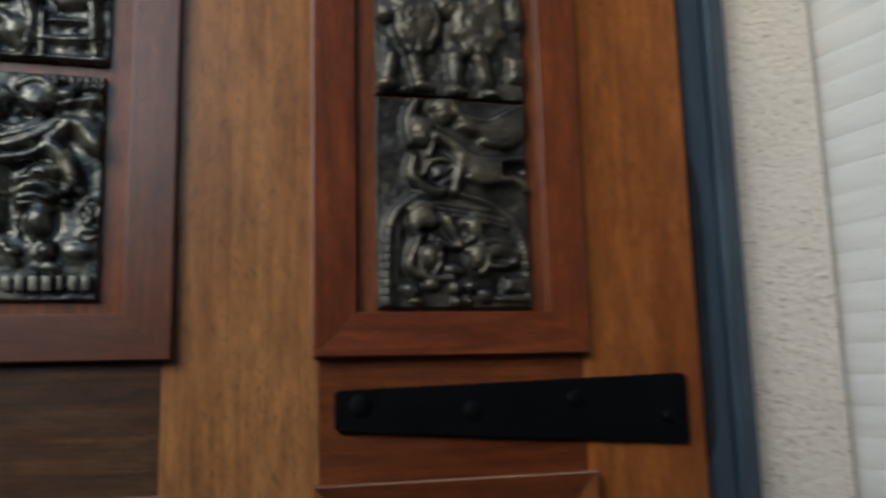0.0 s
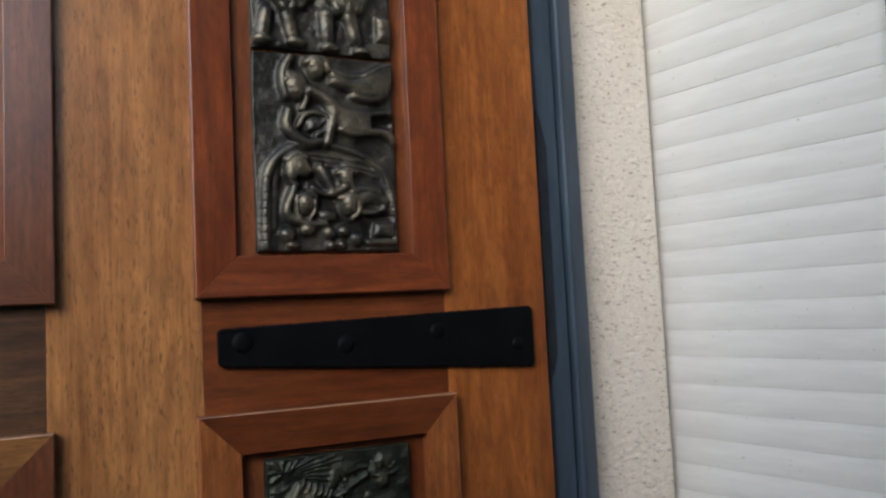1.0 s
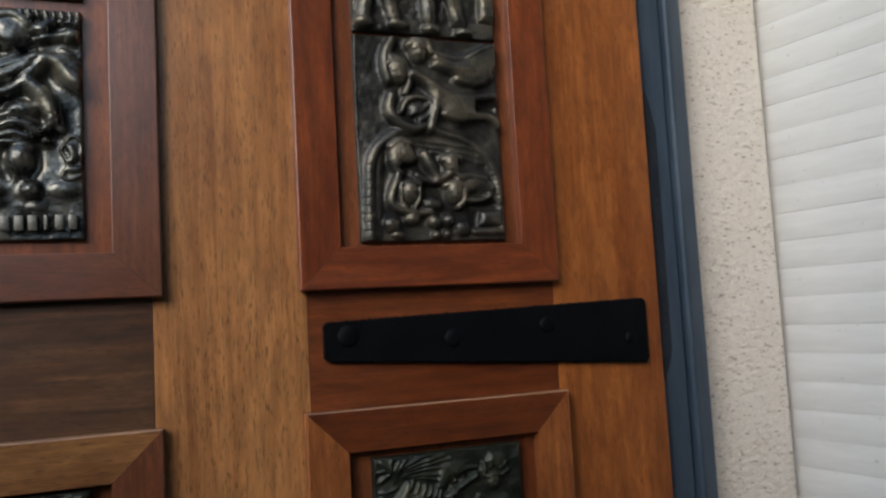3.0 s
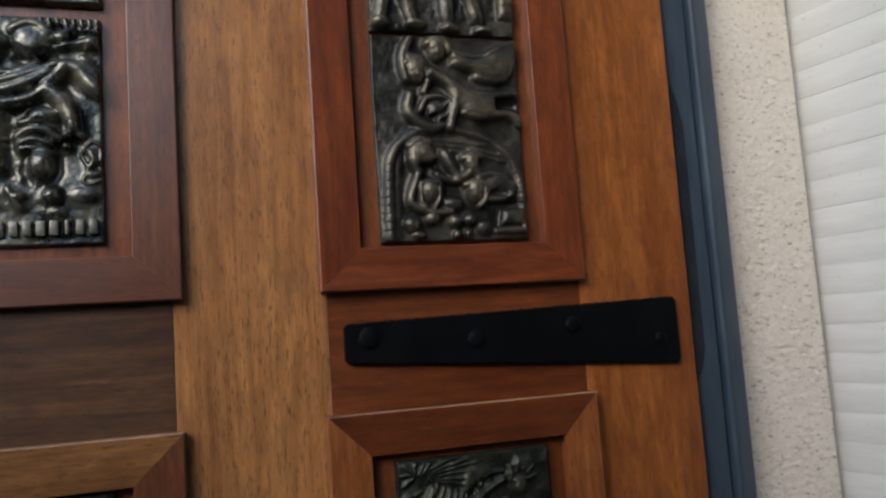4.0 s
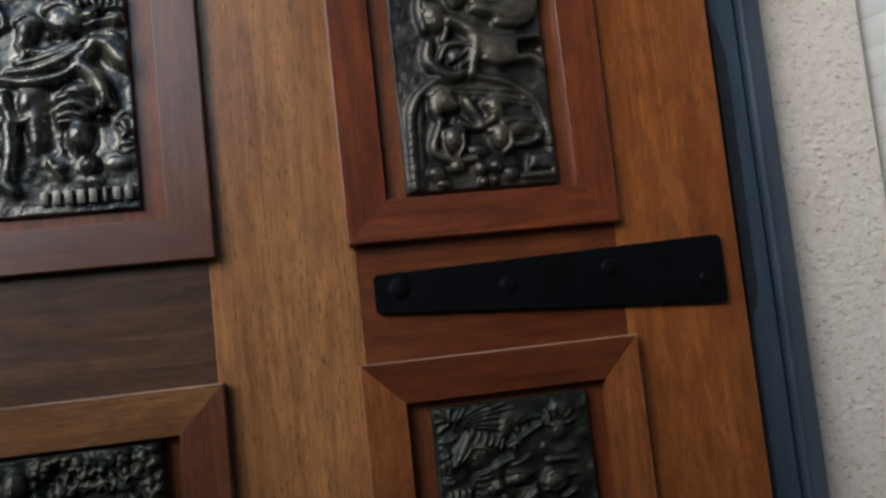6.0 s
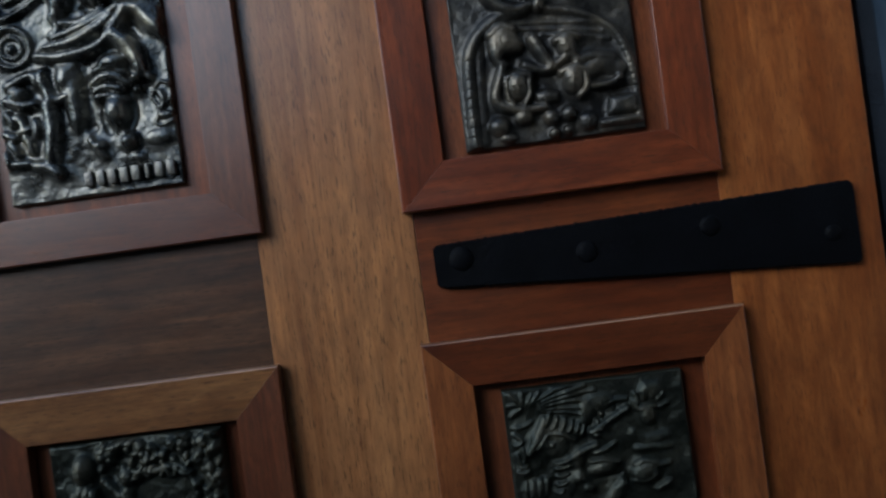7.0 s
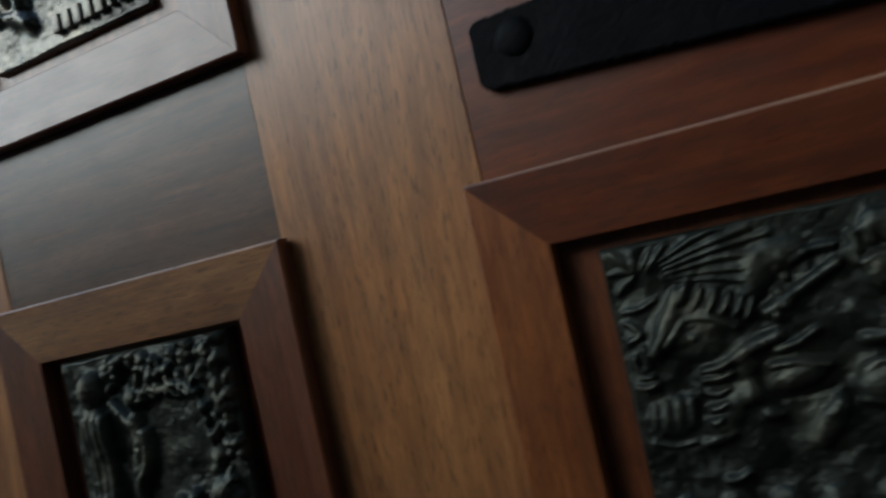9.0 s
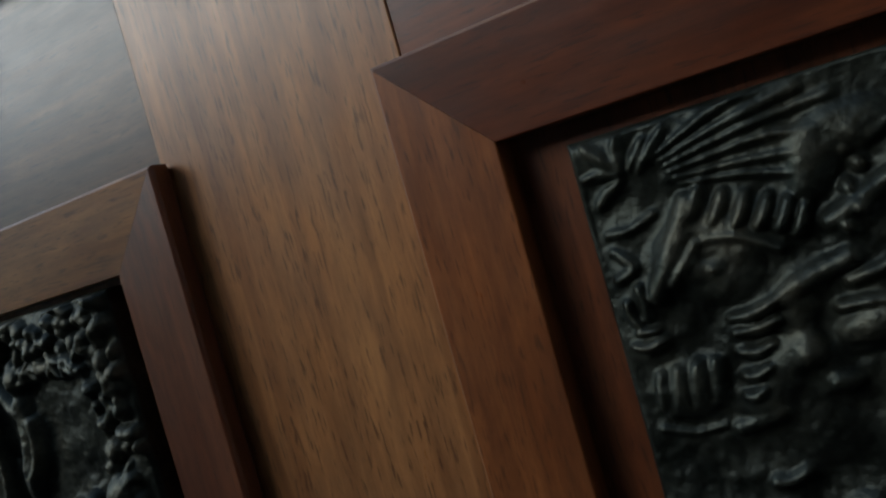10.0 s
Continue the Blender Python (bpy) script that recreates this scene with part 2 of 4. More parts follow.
def jamb(sign, x_edge):
    """Upright of the frame: flat, groove, bead, outer flat. sign +1 grows to +x."""
    prof = [(0.0, 0.10), (0.0, FRAME_Y + 0.003), (0.002, FRAME_Y), (0.028, FRAME_Y + 0.001), (0.0295, FRAME_Y + 0.008), (0.033, FRAME_Y + 0.009),
            (0.0345, FRAME_Y - 0.001), (0.0365, FRAME_Y - 0.004), (0.0395, FRAME_Y - 0.004), (0.042, FRAME_Y), (0.063, FRAME_Y + 0.006),
            (0.066, FRAME_Y + 0.012), (0.066, 0.10)]
    steps = 24
    rings = []
    for k in range(steps + 1):
        z = 0.03 + 2.2 * k / steps
        w = 0.0007 * noise.noise(Vector((3, 1, z * 4)))
        rings.append([(x_edge + sign * (p[0] + w), p[1], z) for p in prof])
    return sweep(rings)


part("jamb", jamb(1, 0.4095), BLUE, frame_thing)
part("jamb", jamb(-1, -0.5260), BLUE, frame_thing)
part("head", box(-0.585, 0.475, FRAME_Y - 0.003, 0.10, 2.175, 2.232, 0.003), BLUE, frame_thing)
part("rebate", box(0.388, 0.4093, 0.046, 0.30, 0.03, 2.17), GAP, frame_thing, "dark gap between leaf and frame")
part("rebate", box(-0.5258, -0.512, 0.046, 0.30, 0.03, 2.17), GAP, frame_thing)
# near-black tapered plate, cut to the shape of the shadow along the jamb
hp = sweep([[(0.4075, y, 1.700), (0.4100, y, 1.716), (0.4150, y, 1.700), (0.4210, y, 1.668), (0.4200, y, 1.42), (0.4150, y, 1.40), (0.4075, y, 1.385)]
            for y in (FRAME_Y + 0.004, FRAME_Y - 0.0015)])
part("hinge_plate", hp, BLUE_SHADE, frame_thing, "dark plate standing in for the shadow strip on the jamb")

# the neighbouring wall stands at a blunt corner and carries a closed shutter
SH_O = Vector((0.6285, 0.120, 0.0))
SH_D = Vector((0.190, -0.982, 0.0)).normalized()
SH_N = Vector((-SH_D.y, SH_D.x, 0)) * -1
side = thing("wall_east", "plain grey-brown wall that carries the shutter", "wall", "structure")


def along_shutter(s, out, z):
    return SH_O + SH_D * s + SH_N * out + Vector((0, 0, z))


def slab(s0, s1, o0, o1, z0, z1):
    return sweep([[along_shutter(s, o, z) for s, o in ((s0, o0), (s1, o0), (s1, o1), (s0, o1))] for z in (z0, z1)])


# unseen dark walls behind the camera, added to block and shape the light
light_block = thing("unseen_wall_south", "unseen dark wall added opposite the door to block light", "wall", "structure")
part("wall_face", box(-0.22, 1.4, -1.75, -1.15, 0.0, 3.4), UNSEEN_WALL, light_block)
part("parapet", box(-4.0, -0.22, -1.45, -1.15, 0.0, 1.90), UNSEEN_WALL, light_block, "unseen low wall added to dim the lower door")
part("wall_core", slab(-0.05, 1.28, -0.45, -0.06, 0.0, 3.4), UNSEEN_WALL, side)
part("wall_above", slab(-0.02, 1.28, -0.06, 0.05, 2.35, 3.4), UNSEEN_WALL, side)
part("wall_below", slab(-0.02, 1.28, -0.06, 0.05, 0.0, 0.62), UNSEEN_WALL, side)
# unseen dark stretch past the shutter, added to cut bounced light on the door
part("wall_beyond", slab(0.38, 1.28, -0.06, 0.05, 0.62, 2.35), UNSEEN_WALL, side)

shutter = thing("roller_shutter", "closed off-white roller shutter with curved slats", "roller shutter")
PITCH = 0.0357


def slat_mesh():
    """One curved slat, half a metre long."""
    prof = [(-0.012, 0.0), (0.0, 0.0)]
    for i in range(9):
        a = i / 8
        prof.append((0.0003 + 0.0018 * math.sin(math.pi * (0.06 + 0.88 * a)), 0.0002 + a * (PITCH - 0.0005)))
    prof += [(0.0, PITCH - 0.0001), (-0.012, PITCH - 0.0001)]
    return sweep([[along_shutter(s, o, z) for o, z in prof] for s in (0.0, 0.378)])


first = part("slat", slat_mesh(), SHUTTER, shutter, smooth=True)
first.location.z = 0.65
for i in range(1, 45):
    s = new("slat", first.data)
    s.parent = shutter
    s.location = (SH_N.x * random.uniform(-4e-4, 4e-4), SH_N.y * random.uniform(-4e-4, 4e-4), 0.65 + PITCH * i)

# ---- door leaf ----
door = thing("door_1", "varnished hardwood door leaf with framed panels, closed", "door", "structure")
SX = [DOOR_X0, -0.3790, -0.1275, 0.0075, 0.2665, DOOR_X1]   # joints of stiles and rails
G = 0.00012


def board(name, x0, x1, z0, z1, mat, label="", face=FACE):
    return part(name, box(x0 + G, x1 - G, face, 0.052, z0 + G, z1 - G, 0.0005, 2), mat, door, label)


board("stile", SX[0], SX[1], DOOR_Z0, DOOR_Z1, STILE)
board("stile", SX[2], SX[3], DOOR_Z0, DOOR_Z1, STILE, "pale golden-brown stile with straight grain")
board("stile", SX[4], SX[5], DOOR_Z0, DOOR_Z1, STILE_RED, "orange-brown hinge stile with straight grain")
for x0, x1, mat, label in ((SX[1], SX[2], DARK_RAIL, "dark walnut-brown rail"), (SX[3], SX[4], RAIL, "red-brown rail under the iron strap")):
    board("rail", x0, x1, 1.362, 1.528, mat, label, FACE + 0.0006)
    board("rail", x0, x1, 1.985, DOOR_Z1, mat, "", FACE + 0.0006)
    board("rail", x0, x1, DOOR_Z0, 1.125, mat, "", FACE + 0.0006)

MW = 0.039
PROFILE = [(0.0040, 0.016), (0.0010, 0.0110), (0.0, 0.0095), (0.0, 0.0022), (0.0004, 0.0008), (0.0014, 0.0), (0.0385, 0.0017), (0.0389, 0.0019), (0.0390, 0.0023),
           (0.0390, 0.0178), (0.030, 0.0190)]


def moulding(x0, x1, z0, z1, width, low, high, left, right, sunk=0.0100, paled=False, right_width=None):
    """Four mitred strips round a sunk panel."""
    def ring(px, pz, sx, sz):
        k = width / 0.039 if sx > 0 else (right_width or width) / 0.039
        kz = width / 0.039
        return [(px + sx * t * k, y, pz + sz * t * kz) for t, y in PROFILE]
    g = 0.0001
    corners = {"bl": (x0, z0, 1, 1), "br": (x1, z0, -1, 1), "tl": (x0, z1, 1, -1), "tr": (x1, z1, -1, -1)}
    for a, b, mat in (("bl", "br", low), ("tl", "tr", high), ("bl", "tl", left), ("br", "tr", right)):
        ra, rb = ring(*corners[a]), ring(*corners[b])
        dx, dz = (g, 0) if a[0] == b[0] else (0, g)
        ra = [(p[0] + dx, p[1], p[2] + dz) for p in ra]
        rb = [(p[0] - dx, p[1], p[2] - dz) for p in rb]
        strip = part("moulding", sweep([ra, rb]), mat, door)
        if paled and a == "tl":
            # painted highlight: pale wood where the top arris catches the sky
            strip.data.materials.append(LIT_EDGE_H)
            for f in strip.data.polygons:
                if f.center.y < 0.0030 and f.center.z > z1 - 0.0012:
                    f.material_index = 1
    e = width - 0.0006
    part("panel", box(x0 + e, x1 - (right_width or width) + 0.0006, sunk, 0.030, z0 + e, z1 - e), PANEL, door, "sunk red-brown wooden panel")


moulding(0.0, 0.2685, 1.50, 2.015, 0.0400, RED_H, RED_H, RED_V, RED_V)
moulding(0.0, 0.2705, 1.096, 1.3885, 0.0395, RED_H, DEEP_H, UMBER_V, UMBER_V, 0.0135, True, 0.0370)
moulding(-0.3865, -0.1195, 1.50, 2.015, 0.0395, BROWN_H, BROWN_H, BROWN_V, BROWN_V)
moulding(-0.3880, -0.1215, 1.096, 1.3875, 0.0415, GOLD_H, GOLD_H, BROWN_V, BROWN_V, 0.0145, True)

# ---- iron strap ----
strap = thing("strap_hinge", "black hand-forged iron strap hinge with round-headed bolts on the rail", "hinge")


def strap_mesh():
    """A tapering forged bar, slightly uneven along its edges."""
    n = 240
    y1, y0 = FACE, 0.0055
    rings = []
    for k in range(n + 1):
        a = k / n
        x = 0.0210 + (0.3735 - 0.0210) * a
        lo = 1.4335 - 0.0245 * a + 0.0013 * noise.noise(Vector((x * 330, 0, 1)))
        hi = 1.4700 + 0.0085 * a + 0.0016 * noise.noise(Vector((x * 310, 0, 5)))
        end = min(a, 1 - a) * 0.351
        cut = 0.0035 * max(0.0, 1 - end / 0.0045) ** 2
        lo, hi = lo + cut, hi - cut
        w = 0.0004 * noise.noise(Vector((x * 40, 2, 2)))
        b = 0.0012
        rings.append([(x, y1, lo), (x, y0 + b, lo), (x, y0 + w, lo + b), (x, y0 + w, hi - b), (x, y0 + b, hi), (x, y1, hi)])
    return sweep(rings)


bar = part("strap", strap_mesh(), IRON, strap)


def bolt_mesh(x, z, r, h):
    bm = bmesh.new()
    bmesh.ops.create_uvsphere(bm, u_segments=18, v_segments=10, radius=1.0)
    for v in bm.verts:
        k = 1 + 0.06 * noise.noise(v.co * 1.7 + Vector((x * 50, 0, 0)))
        v.co = Vector((x + v.co.x * r * k, 0.0058 - v.co.y * h, z + v.co.z * r * k))
    return bm


for x, z, r in ((0.0440, 1.4560, 0.0105), (0.149, 1.4482, 0.0092), (0.253, 1.4558, 0.0088), (0.352, 1.4362, 0.0070)):
    part("bolt", bolt_mesh(x, z, r, 0.0033), IRON, bar, smooth=True)


# ---- bronze reliefs ----
PW, PH = 151, 205     # millimetres


class Relief:
    """A cast plaque: raised forms on a slab, in millimetres from its lower left corner."""

    def __init__(self, seed):
        self.nx, self.nz = 300, 408
        self.x, self.z = np.meshgrid(np.linspace(0, PW, self.nx), np.linspace(0, PH, self.nz))
        self.h = np.zeros_like(self.x)
        self.seed = seed

    def over(self, f, blend=2.4):
        d = np.clip(0.5 + 0.5 * (f - self.h) / blend, 0, 1)
        self.h = np.where(f > -0.5, self.h * (1 - d) + f * d + blend * d * (1 - d), self.h)

    def blob(self, cx, cz, rx, rz, top, turn=0):
        a = radians(turn)
        u, w = self.x - cx, self.z - cz
        u, w = (u * math.cos(a) + w * math.sin(a)) / rx, (-u * math.sin(a) + w * math.cos(a)) / rz
        d = u * u + w * w
        self.over(np.where(d < 1, top * np.sqrt(np.clip(1 - d, 0, 1)), -1))

    def limb(self, x0, z0, x1, z1, r0, r1=None, top=None, bend=0.0):
        r1 = r0 if r1 is None else r1
        top = (r0 + r1) * 0.55 if top is None else top
        n = 1 if not bend else 6
        nx, nz = -(z1 - z0), (x1 - x0)
        pts = [(x0 + (x1 - x0) * i / n + nx * bend * math.sin(math.pi * i / n), z0 + (z1 - z0) * i / n + nz * bend * math.sin(math.pi * i / n)) for i in range(n + 1)]
        best = np.full_like(self.x, -1.0)
        for i, ((ax, az), (bx, bz)) in enumerate(zip(pts, pts[1:])):
            dx, dz = bx - ax, bz - az
            t = np.clip(((self.x - ax) * dx + (self.z - az) * dz) / max(1e-6, dx * dx + dz * dz), 0, 1)
            r = r0 + (r1 - r0) * (i + t) / n
            d = ((self.x - ax - t * dx) ** 2 + (self.z - az - t * dz) ** 2) / (r * r)
            best = np.maximum(best, np.where(d < 1, top * np.sqrt(np.clip(1 - d, 0, 1)), -1))
        self.over(best)

    def tube(self, pts, top):
        """A rounded ridge through points (x, z, radius), smoothly curved."""
        q = np.array(pts, float)
        if len(q) > 2:
            e = np.vstack((2 * q[0] - q[1], q, 2 * q[-1] - q[-2]))
            rows = []
            for a, b, c, d in zip(e, e[1:], e[2:], e[3:]):
                for u in (0.0, 0.25, 0.5, 0.75):
                    rows.append(0.5 * (2 * b + (c - a) * u + (2 * a - 5 * b + 4 * c - d) * u * u + (3 * b - a - 3 * c + d) * u ** 3))
            q = np.array(rows + [q[-1]])
        best = np.full_like(self.x, -1.0)
        for (ax, az, ar), (bx, bz, br) in zip(q, q[1:]):
            m = max(ar, br) + 1
            x0, x1 = sorted((ax, bx))
            z0, z1 = sorted((az, bz))
            i0, i1 = np.searchsorted(self.x[0], (x0 - m, x1 + m))
            k0, k1 = np.searchsorted(self.z[:, 0], (z0 - m, z1 + m))
            if i1 <= i0 or k1 <= k0:
                continue
            cut = (slice(k0, k1), slice(i0, i1))
            dx, dz = bx - ax, bz - az
            u = np.clip(((self.x[cut] - ax) * dx + (self.z[cut] - az) * dz) / max(1e-6, dx * dx + dz * dz), 0, 1)
            rad = np.maximum(0.4, ar + (br - ar) * u)
            d = ((self.x[cut] - ax - u * dx) ** 2 + (self.z[cut] - az - u * dz) ** 2) / (rad * rad)
            best[cut] = np.maximum(best[cut], np.where(d < 1, top * np.clip(1 - d, 0, 1) ** 0.7, -1))
        self.over(best, 2.0)

    def patch(self, pts, top, soft):
        """A raised form of any outline with rounded shoulders."""
        inside = np.zeros(self.x.shape, bool)
        near = np.full_like(self.x, 1e9)
        for (ax, az), (bx, bz) in zip(pts, pts[1:] + pts[:1]):
            dx, dz = bx - ax, bz - az
            u = np.clip(((self.x - ax) * dx + (self.z - az) * dz) / max(1e-6, dx * dx + dz * dz), 0, 1)
            near = np.minimum(near, np.hypot(self.x - ax - u * dx, self.z - az - u * dz))
            if abs(dz) > 1e-9:
                inside ^= ((az > self.z) != (bz > self.z)) & (self.x < ax + (self.z - az) * dx / dz)
        k = 1 - np.clip(near / soft, 0, 1)
        self.over(np.where(inside, top * np.sqrt(1 - k * k), -1), 1.2)

    def carve(self, pts, r, depth):
        """A groove along a broken line."""
        best = np.full_like(self.x, 1e9)
        for (ax, az), (bx, bz) in zip(pts, pts[1:]):
            dx, dz = bx - ax, bz - az
            u = np.clip(((self.x - ax) * dx + (self.z - az) * dz) / max(1e-6, dx * dx + dz * dz), 0, 1)
            best = np.minimum(best, np.hypot(self.x - ax - u * dx, self.z - az - u * dz))
        self.h -= 0.7 * depth * np.clip(1 - (best / r) ** 2, 0, 1)

    def head(self, cx, cz, r, top=None, turn=0):
        """A plain rounded head with a brow and a worn ridge below it."""
        top = r * 1.0 if top is None else top
        self.blob(cx, cz, r * 0.85, r * 1.1, top, turn)
        a = radians(turn)
        self.blob(cx - 0.45 * r * math.sin(a), cz + 0.45 * r * math.cos(a), r * 0.8, r * 0.75, top * 1.05, turn)
        nx, nz = -math.sin(a), math.cos(a)
        ex, ez = math.cos(a), math.sin(a)
        self.tube(((cx - 0.5 * r * ex + 0.18 * r * nx, cz - 0.5 * r * ez + 0.18 * r * nz, 0.22 * r), (cx + 0.5 * r * ex + 0.18 * r * nx, cz + 0.5 * r * ez + 0.18 * r * nz, 0.22 * r)), top * 1.1)
        self.tube(((cx + 0.15 * r * nx, cz + 0.15 * r * nz, 0.16 * r), (cx - 0.35 * r * nx, cz - 0.35 * r * nz, 0.26 * r)), top * 1.16)
        self.carve(((cx - 0.3 * r * ex - 0.6 * r * nx, cz - 0.3 * r * ez - 0.6 * r * nz), (cx + 0.3 * r * ex - 0.6 * r * nx, cz + 0.3 * r * ez - 0.6 * r * nz)), 0.16 * r, 0.12 * r)

    def folds(self, x0, z0, x1, z1, dx, dz, n, r, top):
        """n ridges side by side."""
        for i in range(n):
            k = i / max(1, n - 1)
            self.limb(x0 + dx * k, z0 + dz * k, x1 + dx * k, z1 + dz * k, r, r * 0.7, top)

    def finish(self, left, bottom, label, rough=0.5, base=0.0040, tall=1.0, metal=None, lift=1.0):
        rng = np.random.default_rng(self.seed)
        h = lift * np.where(self.h > 0, 13.0 * np.tanh(self.h / 13.0), self.h)
        # modelled like clay: ridges rise out of broad swellings
        wide = h.copy()
        for _ in range(3):
            for axis in (0, 1):
                wide = sum(np.roll(wide, k, axis) for k in range(-5, 6)) / 11
        h = 0.66 * h + 0.70 * wide
        for _ in range(4):
            h[1:-1, 1:-1] = 0.4 * h[1:-1, 1:-1] + 0.15 * (h[:-2, 1:-1] + h[2:, 1:-1] + h[1:-1, :-2] + h[1:-1, 2:])
        for cell, amp in ((26, 2.2), (11, 1.4), (6, 0.7), (3, 0.35), (1.7, 0.2)):
            gx, gz = int(PW / cell) + 3, int(PH / cell) + 3
            g = rng.uniform(-1, 1, (gz, gx))
            fx, fz = self.x / cell, self.z / cell
            ix, iz = fx.astype(int), fz.astype(int)
            tx, tz = fx - ix, fz - iz
            tx, tz = tx * tx * (3 - 2 * tx), tz * tz * (3 - 2 * tz)
            v = (g[iz, ix] * (1 - tx) + g[iz, ix + 1] * tx) * (1 - tz) + (g[iz + 1, ix] * (1 - tx) + g[iz + 1, ix + 1] * tx) * tz
            h += amp * rough * v
        for _ in range(1):
            h[1:-1, 1:-1] = 0.4 * h[1:-1, 1:-1] + 0.15 * (h[:-2, 1:-1] + h[2:, 1:-1] + h[1:-1, :-2] + h[1:-1, 2:])
        edge = np.minimum(np.minimum(self.x, PW - self.x), np.minimum(self.z, PH - self.z))
        h = h * np.clip(edge / 2.2, 0.0, 1) - 1.4 * np.clip(1 - edge / 1.6, 0, 1) ** 2
        X = np.pad(left + self.x / 1000, 1, mode="edge")
        Z = np.pad(bottom + tall * self.z / 1000, 1, mode="edge")
        Y = np.pad(base - h / 1000, 1, constant_values=0.0180)
        rows, cols = X.shape
        co = np.stack((X, Y, Z), -1).reshape(-1, 3)
        i = np.arange(rows * cols).reshape(rows, cols)
        quads = np.stack((i[:-1, :-1], i[:-1, 1:], i[1:, 1:], i[1:, :-1]), -1).reshape(-1, 4)
        me = bpy.data.meshes.new("relief_plaque")
        me.from_pydata(co.tolist(), [], quads.tolist())
        wear_shade = me.attributes.new("wear_shade", "FLOAT", "POINT")
        wear_shade.data.foreach_set("value", np.pad(np.clip(self.h / 11, 0, 1), 1, mode="edge").astype(np.float32).ravel())
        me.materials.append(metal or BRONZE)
        me.shade_smooth()
        me.set_sharp_from_angle(angle=radians(60))
        return tagged(new("relief_plaque", me), label, "relief plaque", "bronze plaques on the door")


# arched scene with reclining figures above it
r = Relief(11)
r.patch(((81.1, 188.3), (98.7, 180.6), (122.5, 190), (143.9, 201.9), (152.4, 197.4), (150.8, 178.3), (139.5, 162.7), (122.9, 159.2), (97.7, 168.1), (78.3, 174.7)), 7, 10)
r.tube(((83.5, 183.8, 4.4), (109.6, 173.9, 4.5), (129.2, 172.9, 4.5)), 7.2)
r.tube(((82.2, 188.3, 3.7), (110.4, 184.1, 3.7), (137.6, 197.2, 3.8), (148, 200.8, 3.8)), 7.2)
r.tube(((105.9, 163.6, 4.5), (128.8, 160.4, 4.5), (141.2, 169.6, 4.5)), 6)
r.head(65.4, 190.3, 11.3, 10, 5)
r.tube(((55.7, 195.7, 4.4), (63.5, 202.7, 4.4), (74.6, 200.6, 4.4), (78.9, 189.4, 4.4)), 8.9)
r.patch(((29.9, 190.8), (36.1, 201), (44, 202.3), (38.5, 187.6), (52.7, 184.5), (56.2, 171.6), (46, 168.7), (31.6, 166.4)), 8, 6)
r.tube(((39.5, 201.1, 5.1), (32.1, 189.7, 5.1), (29.4, 174.1, 5), (33.2, 158.6, 5)), 7.6)
r.head(43.1, 166.5, 11.1, 11, 8)
r.tube(((33.3, 175.3, 4.3), (41.2, 178.7, 4.3), (52.2, 176.6, 4.4)), 8.5)
r.tube(((53.9, 169.9, 4.4), (55.2, 157.6, 4.4), (50.1, 147.6, 4.3)), 6.8)
r.patch(((65, 168.9), (88, 153.3), (124.7, 146.7), (125.1, 122.9), (105.4, 120.7), (89.7, 124.2), (78.3, 136.5), (71, 152.1)), 9, 8)
r.tube(((59.2, 166.6, 6.6), (75.4, 157.8, 6.6), (89.2, 146.6, 6.6)), 9.3)
r.tube(((79.4, 151.1, 4.4), (101.6, 145.5, 4.4), (127.5, 145.5, 4.5), (145.2, 147.9, 4.5)), 8.5)
r.tube(((88.8, 126.4, 3.7), (105.5, 121.9, 3.7), (125.3, 125.1, 3.7)), 8.1)
r.tube(((123, 125.2, 5.2), (135.8, 126.2, 5.2), (144.8, 121.7, 5.3), (149, 117.1, 5.3)), 7.6)
r.blob(149.2, 119.4, 4, 5.2, 8, 0)
r.blob(143.3, 145.6, 4.6, 2.9, 9, 0)
r.carve(((126.1, 135.3), (144.2, 135.3)), 4, 4)
r.tube(((35.5, 143.7, 5.7), (32.8, 128.8, 6.4), (41.4, 117.8, 6.4), (55.2, 111.1, 6.5), (67.6, 113.7, 4.3)), 8.5)
r.tube(((82.6, 148.8, 5.1), (81.6, 135.4, 5.8), (77.1, 120.9, 5.1), (74.2, 111.5, 5.1)), 9.3)
r.tube(((45.4, 128.8, 3.6), (51.7, 139.8, 3.6), (65.3, 143.2, 3.6), (76.1, 137.6, 3.6), (74.2, 126.5, 3.6), (63.6, 119.9, 3.6)), 6.8)
r.blob(62.2, 131, 10, 7.8, 6, 0)
r.tube(((55.1, 125.4, 2.9), (64.3, 128.7, 2.9), (72.6, 135.4, 2.9)), 6.8)
r.tube(((8.7, 4.2, 5.5), (9.8, 43.5, 5.6), (12, 76.8, 5.6), (21.2, 93.9, 5.6), (37.2, 105.8, 5.7), (58.4, 109.9, 5.8)), 5.1)
r.tube(((79.6, 109.8, 3.6), (104.1, 104, 3.7), (126, 92.5, 3.7), (138.7, 77.7, 3.7), (145.7, 50.7, 3.7), (147.3, 8.9, 3.7)), 4.2)
r.carve(((7, 74.7), (15.6, 74.6)), 0.9, 2)
r.carve(((6.5, 66.7), (15, 66.5)), 0.9, 2)
r.carve(((5.9, 58.6), (14.5, 58.4)), 0.9, 2)
r.carve(((5.4, 50.6), (14, 50.4)), 0.9, 2)
r.carve(((4.9, 42.6), (13.4, 42.4)), 0.9, 2)
r.carve(((4.4, 34.6), (12.9, 34.4)), 0.9, 2)
r.carve(((3.8, 26.7), (12.3, 26.4)), 0.8, 2)
